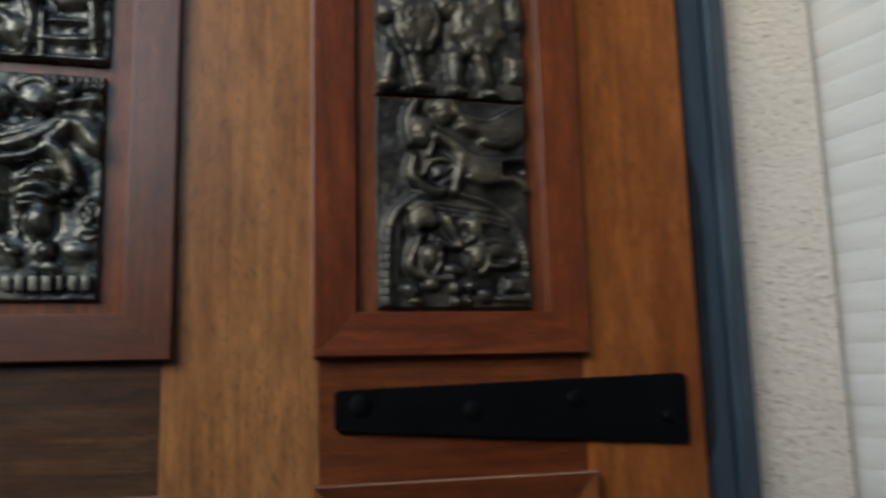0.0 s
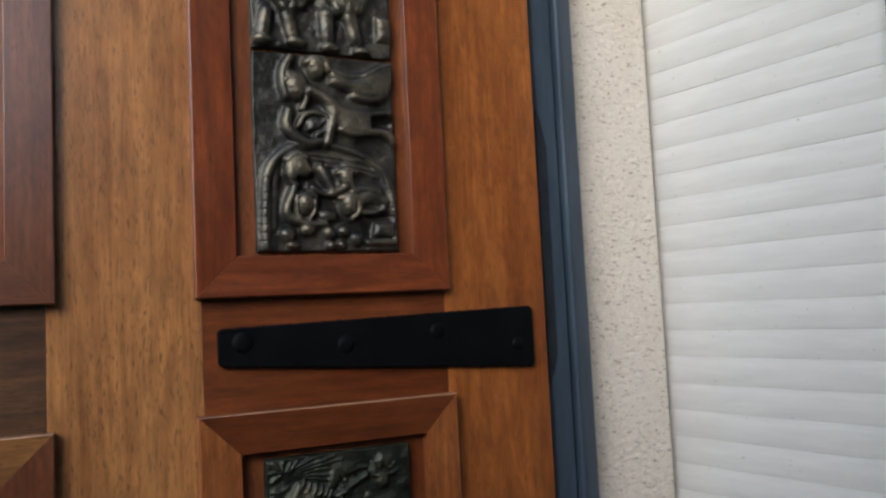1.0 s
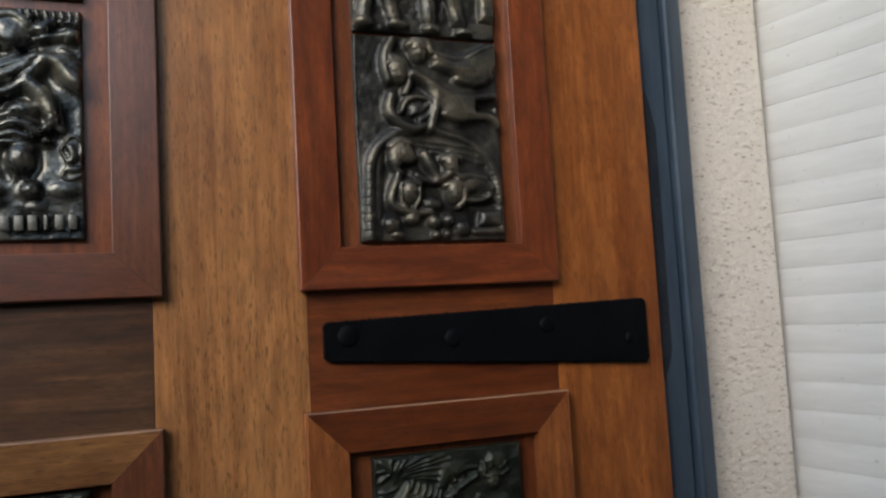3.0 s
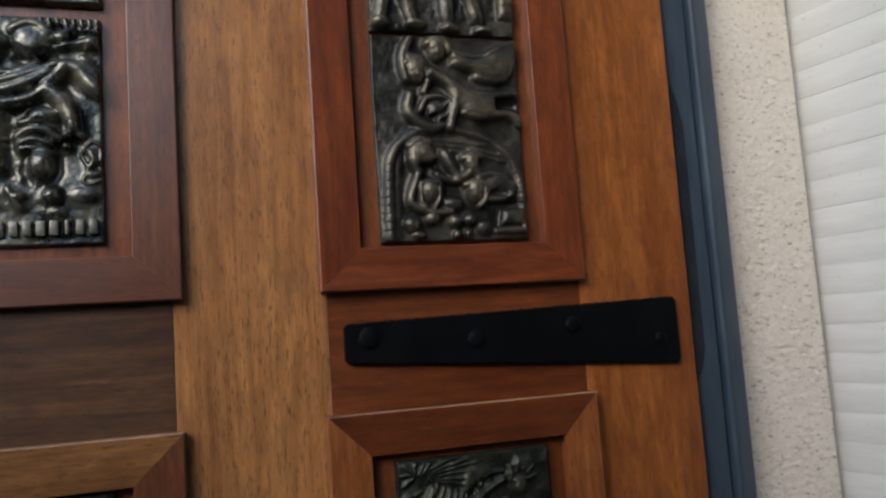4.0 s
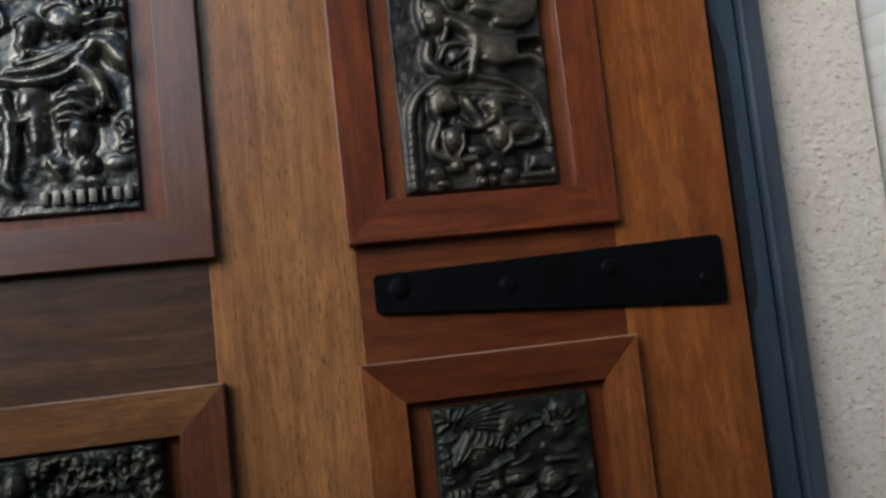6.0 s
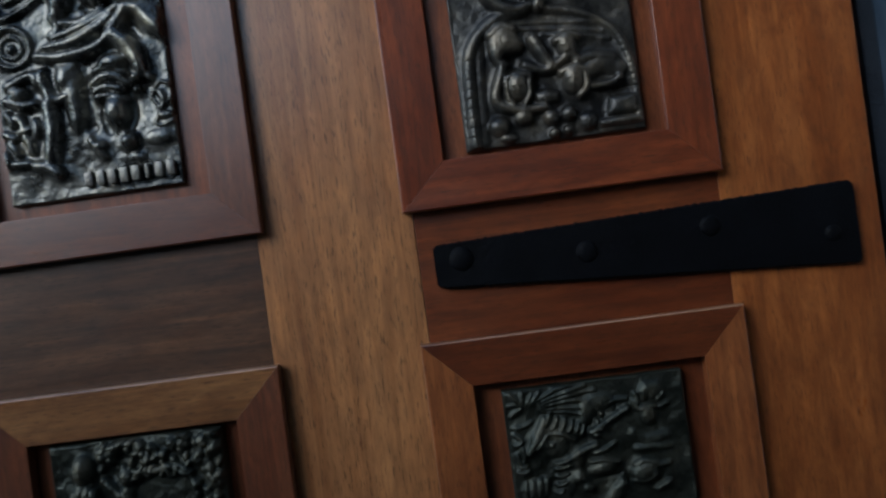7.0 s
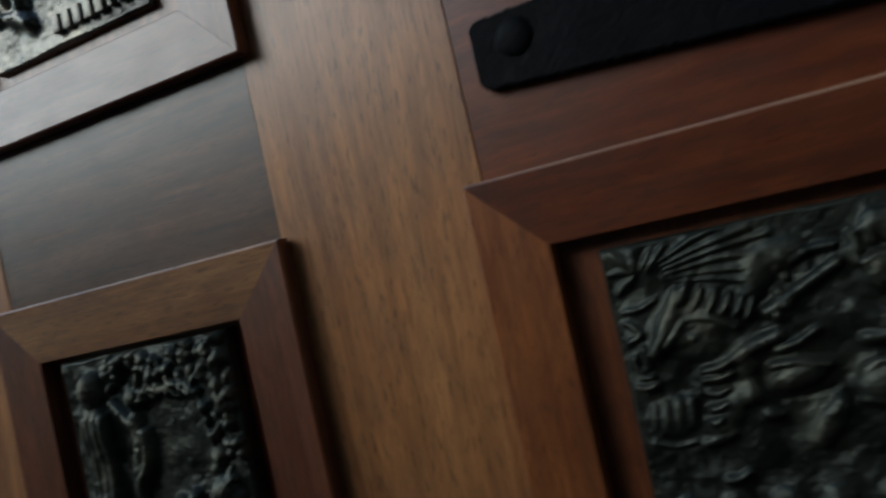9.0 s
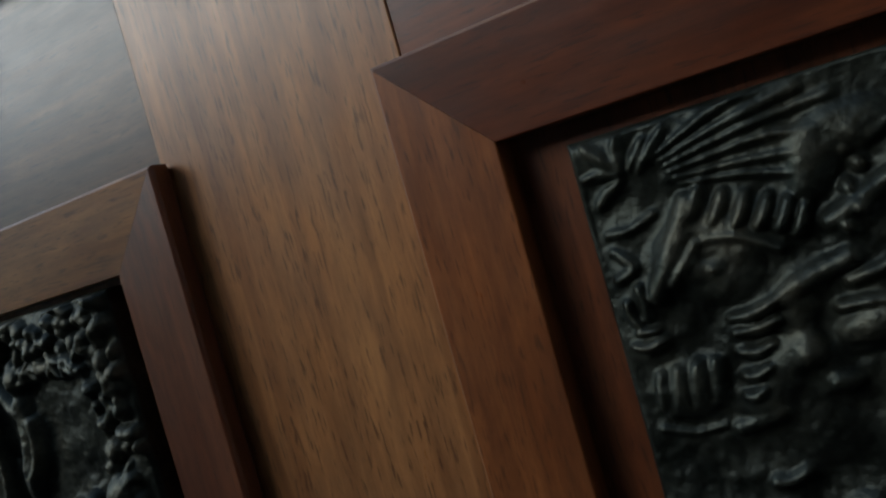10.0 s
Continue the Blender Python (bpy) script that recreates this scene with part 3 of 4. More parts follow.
r.carve(((3.3, 18.7), (11.8, 18.4)), 0.8, 2)
r.carve(((2.8, 10.8), (11.3, 10.5)), 0.8, 2)
r.carve(((136.6, 80), (143.6, 81)), 0.7, 1.6)
r.carve(((137.2, 74.9), (144.2, 75.9)), 0.7, 1.6)
r.carve(((137.9, 69.9), (144.7, 70.9)), 0.7, 1.6)
r.carve(((138.6, 64.8), (145.3, 65.8)), 0.7, 1.6)
r.carve(((139.2, 59.8), (145.8, 60.7)), 0.7, 1.6)
r.carve(((139.9, 54.7), (146.4, 55.7)), 0.7, 1.6)
r.carve(((140.6, 49.7), (146.9, 50.6)), 0.7, 1.6)
r.carve(((141.3, 44.7), (147.5, 45.6)), 0.7, 1.6)
r.carve(((141.9, 39.6), (148, 40.6)), 0.7, 1.6)
r.carve(((142.6, 34.6), (148.6, 35.5)), 0.7, 1.6)
r.carve(((143.3, 29.6), (149.1, 30.5)), 0.7, 1.6)
r.carve(((143.9, 24.6), (149.7, 25.5)), 0.7, 1.6)
r.carve(((144.6, 19.6), (150.2, 20.5)), 0.7, 1.6)
r.carve(((145.3, 14.5), (150.8, 15.5)), 0.7, 1.6)
r.tube(((49, 101.2, 1.9), (84.4, 98.1, 1.9), (120.3, 92.6, 1.9)), 1.9)
r.tube(((53, 96.2, 1.9), (88.9, 91.6, 1.9), (125.4, 84.7, 1.9)), 1.9)
r.tube(((74.7, 88.8, 1.9), (102.5, 84.5, 1.9), (130.6, 77.9, 1.9)), 1.9)
r.patch(((28.2, 86.2), (33.3, 96), (44.4, 99.1), (53.8, 91.3), (59.7, 81.3), (53.7, 74.9), (42.6, 74), (37.8, 67.6), (30.6, 73.2)), 10, 7)
r.blob(44.6, 86, 6, 7.1, 12, 0)
r.tube(((32, 92.7, 4.3), (41.1, 99.1, 4.3), (50.8, 95.7, 4.3)), 9.3)
r.carve(((41.6, 74), (57, 74.8)), 2.2, 3)
r.tube(((32.1, 79.6, 3.5), (35.8, 69.8, 3.5), (42.7, 67.5, 3.5)), 7.6)
r.tube(((40.1, 68.6, 4.2), (34.8, 55.8, 4.9), (30, 40.8, 4.9), (36.4, 32, 4.9), (54.6, 27.6, 4.2), (70.1, 27.6, 3.6)), 8.1)
r.head(93.8, 75.2, 9.5, 10.5, 10)
r.tube(((85.3, 80.9, 3.6), (93.5, 85.2, 3.6), (103.4, 81.7, 3.7)), 8.9)
r.tube(((66.6, 85.6, 5.8), (72.4, 73.4, 6.5), (79.3, 61.2, 5)), 8.5)
r.tube(((57.4, 65, 4.3), (69.6, 58.1, 4.3), (80.8, 58.4, 4.3)), 7.6)
r.tube(((80.9, 60.1, 4.3), (94.4, 67.5, 4.4), (100.9, 64, 4.4)), 7.6)
r.tube(((100.7, 61.8, 5.1), (113.5, 64.8, 5.1), (129.2, 61.1, 5.2)), 6.8)
r.carve(((74.2, 82.2), (81.4, 66.6)), 1.9, 3)
r.carve(((58.3, 55.7), (80.4, 53.5)), 2.2, 3)
r.head(49.4, 46.7, 9.8, 11, 0)
r.tube(((41.3, 55.6, 3.5), (50.3, 58.6, 3.5), (60, 55.1, 3.6)), 8.9)
r.tube(((40, 52.4, 2.8), (40.2, 39.4, 2.8), (44.2, 33.9, 2.8)), 8.5)
r.tube(((59.8, 52.9, 2.8), (58.9, 41, 2.8), (54, 33.6, 2.8)), 8.5)
r.head(95, 46.5, 10, 11, -4)
r.tube(((86.6, 54.4, 3.6), (95.8, 57.5, 3.6), (105.7, 53.9, 3.6)), 8.9)
r.tube(((106.6, 50.6, 3.6), (105.7, 39.6, 3.6), (99.6, 33.2, 3.6)), 8.1)
r.patch(((62.2, 40.9), (71.3, 43.9), (83.2, 39.2), (82.6, 31.6), (70.2, 29.8), (62.8, 33.3)), 6, 6)
r.tube(((106.8, 52.8, 7.3), (120.2, 56.9, 7.3), (134.2, 52.1, 7.4)), 6.8)
r.tube(((111.4, 39.4, 3.6), (124.6, 40.1, 3.7), (130.5, 42.2, 3.7)), 6.8)
r.blob(133.5, 44.3, 4, 4, 9.5, 0)
r.carve(((114.5, 35.5), (147.9, 36.1)), 1.7, 3.5)
r.patch(((123.1, 29.1), (145.1, 30.6), (144.8, 14), (119.5, 13.9)), 7, 5)
r.tube(((115.7, 8.5, 3.6), (145.5, 8.5, 3.7)), 6)
r.blob(30, 17.2, 9.1, 8.6, 8.5, 0)
r.blob(50.9, 21.8, 8.1, 6.5, 8.5, 0)
r.blob(73.8, 18.8, 7.1, 6.6, 8.5, 0)
r.blob(88.4, 20.5, 7.2, 6.6, 9, 0)
r.blob(75.1, 5.8, 4.9, 4.4, 8, 0)
r.blob(86.2, 6.4, 4.4, 4.4, 8, 0)
r.blob(103.5, 12.3, 8.3, 7.8, 6.5, 0)
r.blob(36.8, 6.3, 7.5, 3.8, 6, 0)
r.tube(((22.8, 86.3, 3.5), (19.2, 48.6, 3.5), (17.4, 6, 3.5)), 1.9)
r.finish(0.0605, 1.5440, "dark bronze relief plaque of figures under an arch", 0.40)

# standing robed figures, feet at the lower edge
r = Relief(12)
r.patch(((20, 106.1), (54.3, 109.6), (64, 74.7), (54.1, 47.9), (31.3, 37.8), (18.1, 57.7)), 8.5, 14)
r.tube(((28.9, 95.1, 5.3), (21.6, 65, 5.2), (33.6, 41.5, 5.2)), 8.9)
r.tube(((43.8, 100.1, 5.4), (44.4, 72.9, 5.3), (42.7, 43.4, 5.3)), 8.9)
r.tube(((56.3, 91.8, 5.4), (61.5, 68.5, 5.3), (51.9, 47.7, 5.3)), 8.9)
r.tube(((19.6, 82.4, 5.3), (30.5, 59.9, 5.2), (53.1, 50.1, 5.3)), 8.9)
r.patch(((77.4, 99.9), (127.8, 111), (132.5, 74.9), (118.2, 44.8), (87.5, 42.3), (75.3, 63.8)), 8.5, 14)
r.tube(((87.8, 94.9, 5.5), (83.5, 66.9, 5.4), (91.1, 45, 5.4)), 8.9)
r.tube(((102.3, 102.4, 5.5), (104.9, 72.4, 5.5), (102.8, 45.9, 5.4)), 8.9)
r.tube(((120.3, 104.1, 5.6), (124, 74.1, 5.5), (112.4, 47.9, 5.4)), 8.9)
r.tube(((79.9, 64.2, 5.4), (103.2, 57.9, 5.4), (128.6, 67.2, 5.5)), 8.9)
r.blob(97.8, 74.2, 12, 14.4, 12, 0)
r.blob(115.4, 68.5, 9.6, 10.8, 11.5, 0)
r.blob(9.5, 83.8, 11.5, 13.8, 8, 0)
r.blob(145.3, 94.3, 12.3, 21, 7, 0)
r.tube(((15.6, 36.6, 8.1), (10.9, 16.7, 8.1)), 7.2)
r.blob(9.7, 7.5, 11.2, 5.6, 9, 0)
r.tube(((36.9, 37.1, 8.2), (42.1, 16.7, 8.2)), 7.2)
r.blob(46.5, 7.8, 11.4, 5.1, 9, 0)
r.tube(((79.3, 40.5, 9.2), (79.8, 17.1, 9.1)), 7.2)
r.blob(81.8, 5.6, 10.5, 5.2, 9, 0)
r.tube(((105, 40.2, 8.5), (111.3, 17, 8.5)), 7.2)
r.blob(116.8, 4.4, 10, 5.3, 9, 0)
r.patch(((133.7, 44.8), (154.2, 44), (154.3, 16.4), (133.9, 17.4)), 6.5, 6)
r.carve(((67.9, 92.9), (68, 51.4)), 5.9, 3)
for x, z in ((30, 130), (72, 140), (112, 136)):
    r.blob(x, z - 28, 19, 34, 9)
    r.head(x, z + 22, 13, 12)
for k in range(6):
    r.limb(12 + 22 * k, 180, 20 + 22 * k, 196, 5, 4, 5)
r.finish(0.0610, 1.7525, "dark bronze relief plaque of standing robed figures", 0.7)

# a maned creature with fanned feathers and a crowned head beside it
r = Relief(13)
r.tube(((16, 191.7, 0.9), (9.4, 198.5, 2.8), (6.1, 202.8, 1.4)), 5.1)
r.tube(((15.1, 190.6, 0.9), (8.7, 192.4, 2.1), (3.3, 192.1, 1.2)), 5.1)
r.tube(((15.3, 189.1, 0.9), (8.6, 185.4, 2.8), (5.2, 182.2, 1.4)), 5.1)
r.tube(((16.5, 191.5, 0.9), (16.4, 197.9, 2.5), (17.1, 202.8, 1.1)), 5.1)
r.tube(((18.6, 191.1, 0.9), (22.1, 195.9, 2.3), (25, 199.9, 1.1)), 5.1)
r.tube(((21.3, 190.4, 0.9), (26.3, 195.4, 2), (31.3, 200.9, 1.1)), 5.1)
r.tube(((27.7, 191.4, 0.7), (49.5, 197.3, 1.7), (69.1, 201.1, 2.3)), 4.7)
r.tube(((29, 189.6, 0.7), (53.6, 194.4, 1.4), (77.5, 197.1, 1.9)), 4.7)
r.tube(((30.1, 187.5, 0.7), (55.6, 190.1, 1.4), (76.6, 188.8, 1.7)), 4.7)
r.tube(((31.3, 185.4, 0.7), (54.3, 184.8, 1.4), (75, 182.3, 1.5)), 4.7)
r.tube(((32.5, 183.3, 0.7), (53.2, 180.7, 1.2), (72.9, 174.8, 1.5)), 4.7)
r.tube(((26.3, 192.9, 0.7), (43.9, 200.8, 1.9), (58.1, 205.9, 2)), 4.7)
r.tube(((36.9, 180, 1.9), (35.3, 176.6, 2.4), (32.6, 172.7, 1.8)), 8.1)
r.tube(((43.3, 177.3, 1.9), (41.8, 173.9, 2.3), (39.1, 170, 1.7)), 8.1)
r.tube(((49.5, 174.9, 1.9), (48, 171.6, 2.3), (45.4, 167.8, 1.7)), 8.1)
r.tube(((55.4, 173, 1.8), (53.9, 169.7, 2.3), (51.4, 165.9, 1.7)), 8.1)
r.tube(((60.7, 170.9, 1.8), (59.3, 167.7, 2.2), (56.8, 163.9, 1.6)), 8.1)
r.tube(((64.8, 168.2, 1.8), (63.4, 164.9, 2.2), (61, 161.2, 1.6)), 8.1)
r.blob(34.6, 159.2, 16.6, 14.2, 5, -30)
r.tube(((32.3, 177.4, 3.5), (28.5, 168.6, 4.4), (22.4, 159.2, 4.1), (17, 151.2, 3.2)), 8.1)
r.tube(((32.9, 164.5, 1.5), (28, 158.9, 2.2), (23.5, 154.1, 2)), 10.2)
r.tube(((32.7, 164.9, 1.5), (44.2, 164.3, 1.5), (55.3, 157.9, 1.4)), 7.6)
r.carve(((35, 165.8), (34.9, 164.4)), 0.6, 1.6)
r.carve(((37, 165), (36.9, 163.6)), 0.6, 1.6)
r.carve(((39, 164.3), (38.9, 162.9)), 0.6, 1.6)
r.carve(((40.9, 163.6), (40.9, 162.2)), 0.6, 1.6)
r.carve(((42.9, 162.9), (42.8, 161.5)), 0.6, 1.6)
r.carve(((44.8, 162.1), (44.8, 160.8)), 0.6, 1.6)
r.carve(((46.7, 161.4), (46.7, 160.1)), 0.6, 1.6)
r.carve(((48.6, 160.7), (48.6, 159.4)), 0.6, 1.6)
r.carve(((50.5, 160), (50.5, 158.7)), 0.6, 1.6)
r.carve(((52.4, 159.3), (52.4, 158)), 0.6, 1.6)
r.carve(((54.2, 158.6), (54.2, 157.3)), 0.6, 1.6)
r.carve(((33.3, 159.5), (37.8, 159.9), (40.7, 155.7)), 1.3, 2.5)
r.blob(36.3, 156, 1.8, 1.5, 10, 0)
r.carve(((30.4, 153), (37.5, 151.1)), 1.2, 1.6)
r.tube(((11.8, 154.7, 1.9), (12.7, 150.2, 1.9), (12, 144.8, 1.9)), 6.8)
r.tube(((6.8, 150.5, 1.7), (7, 145.8, 1.7), (8.8, 142.6, 1.7)), 6)
r.tube(((5.6, 136.5, 1.4), (10.5, 135.3, 2.1), (15.3, 137, 1.6)), 8.5)
r.tube(((8.2, 140.5, 1.4), (14.1, 140.6, 1.4)), 7.6)
r.tube(((6.3, 167.4, 1.9), (12.1, 161.5, 1.9), (5.6, 158.2, 1.9)), 5.1)
r.tube(((6, 173.1, 1.7), (13.5, 173.1, 1.6), (21.8, 176.5, 1.6)), 4.2)
r.tube(((36.7, 140.2, 1.5), (44.1, 140.9, 2.1), (51.8, 144.1, 1.5)), 8.1)
r.tube(((37.2, 135.7, 1.5), (43.1, 135.4, 2.1), (49.6, 137.6, 1.5)), 8.1)
r.tube(((37.2, 129.4, 1.5), (41.6, 128.7, 2.1), (46.6, 130.6, 1.5)), 8.1)
r.tube(((36.4, 122.4, 1.5), (40, 121.9, 2.2), (44.3, 124, 1.5)), 8.1)
r.tube(((35.5, 116.2, 1.5), (38.1, 115.6, 2.2), (41.5, 117.8, 1.5)), 8.1)
r.tube(((53.7, 143.9, 3.7), (60.8, 147.9, 3.4), (71.9, 151.4, 3.5)), 7.2)
r.tube(((56.8, 139, 4.5), (50.6, 126.5, 5.4), (40.3, 110.6, 6.1)), 3.8)
r.patch(((7.4, 126.8), (19.7, 129.3), (31.9, 129.5), (30.3, 115.4), (21.7, 110.4), (9.4, 111.1)), 6.5, 14)
r.carve(((13.7, 126.9), (12.6, 114.8)), 0.9, 4)
r.carve(((19.9, 127.5), (18.9, 115.5)), 0.9, 4)
r.carve(((26.1, 128.3), (25.1, 116.5)), 0.9, 4)
r.tube(((10.7, 126.1, 1.7), (10, 120.9, 2.1), (9.3, 115.4, 1.7)), 6.4)
r.tube(((16.6, 127, 1.6), (16, 122, 2.1), (15.2, 116.5, 1.6)), 6.4)
r.tube(((22.9, 127.9, 1.6), (22.2, 122.9, 2.1), (21.5, 117.5, 1.6)), 6.4)
r.tube(((28.9, 127.9, 1.6), (28.3, 122.9, 2), (27.6, 117.6, 1.6)), 6.4)
r.tube(((7.2, 108.4, 1.2), (17, 105.8, 1.2), (26.8, 107.2, 1.1)), 4.2)
r.tube(((30.8, 105.7, 2.7), (37.8, 107.4, 2.6), (43.9, 109.8, 2.6)), 5.1)
r.tube(((37.1, 88.2, 2.2), (41.8, 87.9, 2.2), (46.5, 90.7, 2.1)), 6)
r.blob(80.9, 184.5, 2.9, 2.3, 9, 300)
r.blob(77.5, 180.7, 2.3, 1.9, 9, 300)
r.blob(80.2, 176, 2.6, 2.1, 9, 300)
r.blob(76.2, 170.7, 2.6, 2.1, 9, 300)
r.blob(78.3, 164.6, 2.6, 2.1, 9, 300)
r.blob(73.9, 160, 2.4, 1.9, 9, 300)
r.tube(((66.7, 174, 5.5), (72.5, 184.1, 8.9), (84.6, 187.5, 6.8)), 6.4)
r.tube(((69.7, 162.5, 3.1), (86.3, 170.3, 3), (102, 178.5, 3)), 6.8)
r.tube(((82.5, 182.4, 2.4), (92.5, 186.1, 2.3), (102.6, 186.4, 2.3)), 6.4)
r.tube(((70.9, 144.7, 2.1), (80.2, 147.3, 2), (88.7, 151.5, 2)), 6.8)
r.blob(76.6, 131.9, 13, 5.7, 9, 10)
r.tube(((66.9, 138, 2.1), (77.4, 138.4, 2), (89.5, 135.2, 2)), 8.5)
r.carve(((67.9, 122), (79.4, 122.4), (90.5, 124.9)), 1.6, 3.5)
r.blob(55.9, 127.8, 4.9, 5.9, 8.5, 0)
r.blob(63.1, 115.9, 4.8, 3.2, 7, 0)
r.tube(((79.5, 102.7, 5.1), (85.5, 110.2, 5.7), (91.5, 117.6, 4)), 6.8)
r.patch(((111.3, 190.7), (116.8, 198.7), (131.1, 199.1), (134.3, 191.1), (128.4, 184.9), (114.3, 185.9)), 8, 12)
r.head(118.5, 170.9, 7.9, 11, 12)
r.tube(((109.7, 177.7, 2.6), (107, 183.5, 2)), 7.6)
r.tube(((111.2, 182.8, 2.6), (109.7, 190, 2)), 7.6)
r.tube(((116.6, 185.5, 2.6), (117.2, 193.4, 1.9)), 7.6)
r.tube(((123.5, 186.4, 2.6), (126.3, 193.7, 1.9)), 7.6)
r.tube(((128.5, 183.3, 2.5), (133.7, 188.1, 1.9)), 7.6)
r.tube(((129.6, 176.9, 2.5), (135.3, 179.5, 1.9)), 7.6)
r.tube(((112.4, 176.7, 1.9), (119.2, 179.2, 1.9), (125.9, 177, 1.9)), 10.6)
r.tube(((119.5, 176, 1.6), (117.6, 168.4, 1.6)), 11)
r.blob(109.6, 125.4, 11.9, 8.4, 9.5, 15)
r.tube(((103, 130.9, 2.6), (111.3, 134.1, 2.6), (120.3, 131.4, 2.5)), 8.9)
r.tube(((101, 118.4, 2.3), (110.3, 116.4, 2.3), (118.3, 121.2, 2.2)), 8.1)
r.tube(((117.7, 127.6, 2.6), (131.6, 130, 2.5)), 6.8)
r.tube(((119.3, 109.2, 2.5), (130.1, 114.8, 2.5)), 6.8)
r.tube(((104.7, 157.2, 4.6), (114.5, 150.5, 4.5), (131.5, 153.2, 4.4)), 5.1)
r.tube(((106, 143.8, 3.3), (120.5, 144.4, 3.2), (133.4, 143.7, 3.1)), 6)
for k in range(6):
    r.limb(16 + k * 22, 76, 22 + k * 20, 36, 7, 5, 5, 0.08)
    r.limb(10 + k * 24, 70, 24 + k * 22, 58, 3, 2.5, 7)
r.folds(20, 30, 24, 8, 104, 0, 9, 5, 5)
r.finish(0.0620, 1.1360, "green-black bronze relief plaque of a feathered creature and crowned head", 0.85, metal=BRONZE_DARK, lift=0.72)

# rider with a wheel, a house and an inscription of raised bars
r = Relief(14)
r.tube(((7.4, 173.9, 3.4), (13.4, 163.5, 3.4), (29.4, 168.7, 3.4), (46.9, 177.9, 3.4)), 6)
r.tube(((8, 196.2, 3.4), (7.4, 173.9, 3.4)), 5.1)
r.tube(((26, 201, 3.4), (43.5, 192.2, 3.4), (46.9, 177.9, 3.4)), 5.1)
r.blob(15.7, 191.9, 7.3, 6.7, 7, 0)
r.tube(((18.3, 178.8, 3.4), (35.4, 184.8, 3.4)), 4.2)
r.patch(((56.3, 179.7), (66.3, 185.7), (76.2, 183.2), (75.4, 167.4), (64.4, 153.1), (55.6, 156.5)), 8, 8)
r.blob(65.7, 172, 7.8, 9.3, 11, 0)
r.tube(((57.5, 180.6, 4), (67.4, 186.6, 4), (76.9, 180, 4)), 9.3)
r.tube(((57.1, 160.5, 4), (61.9, 149.2, 4), (54.1, 143.9, 4)), 6)
r.blob(97.4, 180.2, 16.5, 14.5, 10, 0)
r.tube(((82.3, 190.9, 5.4), (96.4, 197.4, 5.4), (110.6, 187.9, 5.4)), 9.3)
r.tube(((86.1, 179.7, 4), (95.5, 173, 4), (108.2, 176.5, 4)), 9.3)
r.carve(((85.4, 166), (99, 159.8), (113.4, 168.4)), 4.7, 4)
r.tube(((35.2, 136, 2.3), (33.2, 129.6, 2.3), (28.9, 124.6, 2.3), (23.1, 121.6, 2.3), (16.6, 121.2, 2.3), (10.4, 123.4, 2.3), (5.4, 127.9, 2.3), (2.5, 134, 2.3), (2, 140.8, 2.3), (4, 147.2, 2.3), (8.3, 152.2, 2.3), (14.1, 155.2, 2.3), (20.6, 155.6, 2.3), (26.9, 153.4, 2.3), (31.8, 148.9, 2.3), (34.8, 142.8, 2.3), (35.2, 136, 2.3)), 5.5)
r.tube(((27.7, 137.1, 1.7), (26.6, 133.6, 1.7), (24.2, 130.9, 1.7), (21.1, 129.2, 1.7), (17.5, 129, 1.7), (14.1, 130.2, 1.7), (11.4, 132.7, 1.7), (9.8, 136, 1.7), (9.5, 139.7, 1.7), (10.7, 143.2, 1.7), (13, 145.9, 1.7), (16.2, 147.6, 1.7), (19.7, 147.8, 1.7), (23.1, 146.6, 1.7), (25.8, 144.1, 1.7), (27.4, 140.8, 1.7), (27.7, 137.1, 1.7)), 4.7)
r.blob(18.5, 137.4, 4.1, 4.7, 6, 0)
r.tube(((39.8, 126.9, 4), (58.9, 123.7, 5.4), (79.4, 124.5, 6), (98, 130.3, 6), (110.4, 143.4, 6), (122.3, 157.5, 6)), 9.3)
r.tube(((46.7, 133.3, 3.4), (70.4, 134.2, 5.4), (91.7, 141.8, 6), (109.5, 153, 6)), 10.2)
r.tube(((57.8, 140.2, 3.4), (76.8, 145, 4.7), (96, 151.8, 4.7), (115.5, 160.6, 5.4)), 9.3)
r.tube(((67.4, 152.6, 3.4), (82.8, 152.6, 4), (101.8, 161.5, 4)), 7.6)
r.tube(((121.6, 159.8, 6), (133.4, 156, 7.4), (143, 142.9, 8), (151.2, 134.4, 6.7)), 9.3)
r.tube(((135.2, 162.1, 4), (145.3, 153.2, 4.7), (154.5, 144.5, 4)), 6)
r.carve(((121.2, 148.2), (127.8, 135.6)), 6.2, 3.5)
r.tube(((109.6, 137.1, 8), (118.6, 127.4, 8.7), (125.3, 114.8, 7.4), (128.9, 102.6, 5.4)), 11.9)
r.tube(((113.4, 134.5, 2.7), (121.7, 126.9, 2.7), (127.3, 114.5, 2.7)), 13.2)
r.blob(123.1, 97.1, 4.1, 4.6, 13, 0)
r.blob(134.3, 96.6, 4.1, 3.1, 9, 0)
r.blob(122.9, 86.6, 4.1, 3.1, 11, 0)
r.tube(((128.8, 101.6, 3.3), (134.2, 95.6, 3.3)), 7.6)
r.blob(104.6, 112.4, 13.4, 9.3, 12, 0)
r.tube(((87.6, 107.4, 3.4), (97.9, 108.1, 3.3), (115.1, 102.5, 3.3)), 8.5)
r.tube(((84.1, 95.3, 4), (95, 101.1, 4), (108.1, 99.3, 4), (116.4, 91.7, 4)), 10.2)
r.tube(((86.3, 88.6, 4), (98, 92.2, 4), (110.8, 88.3, 4)), 10.2)
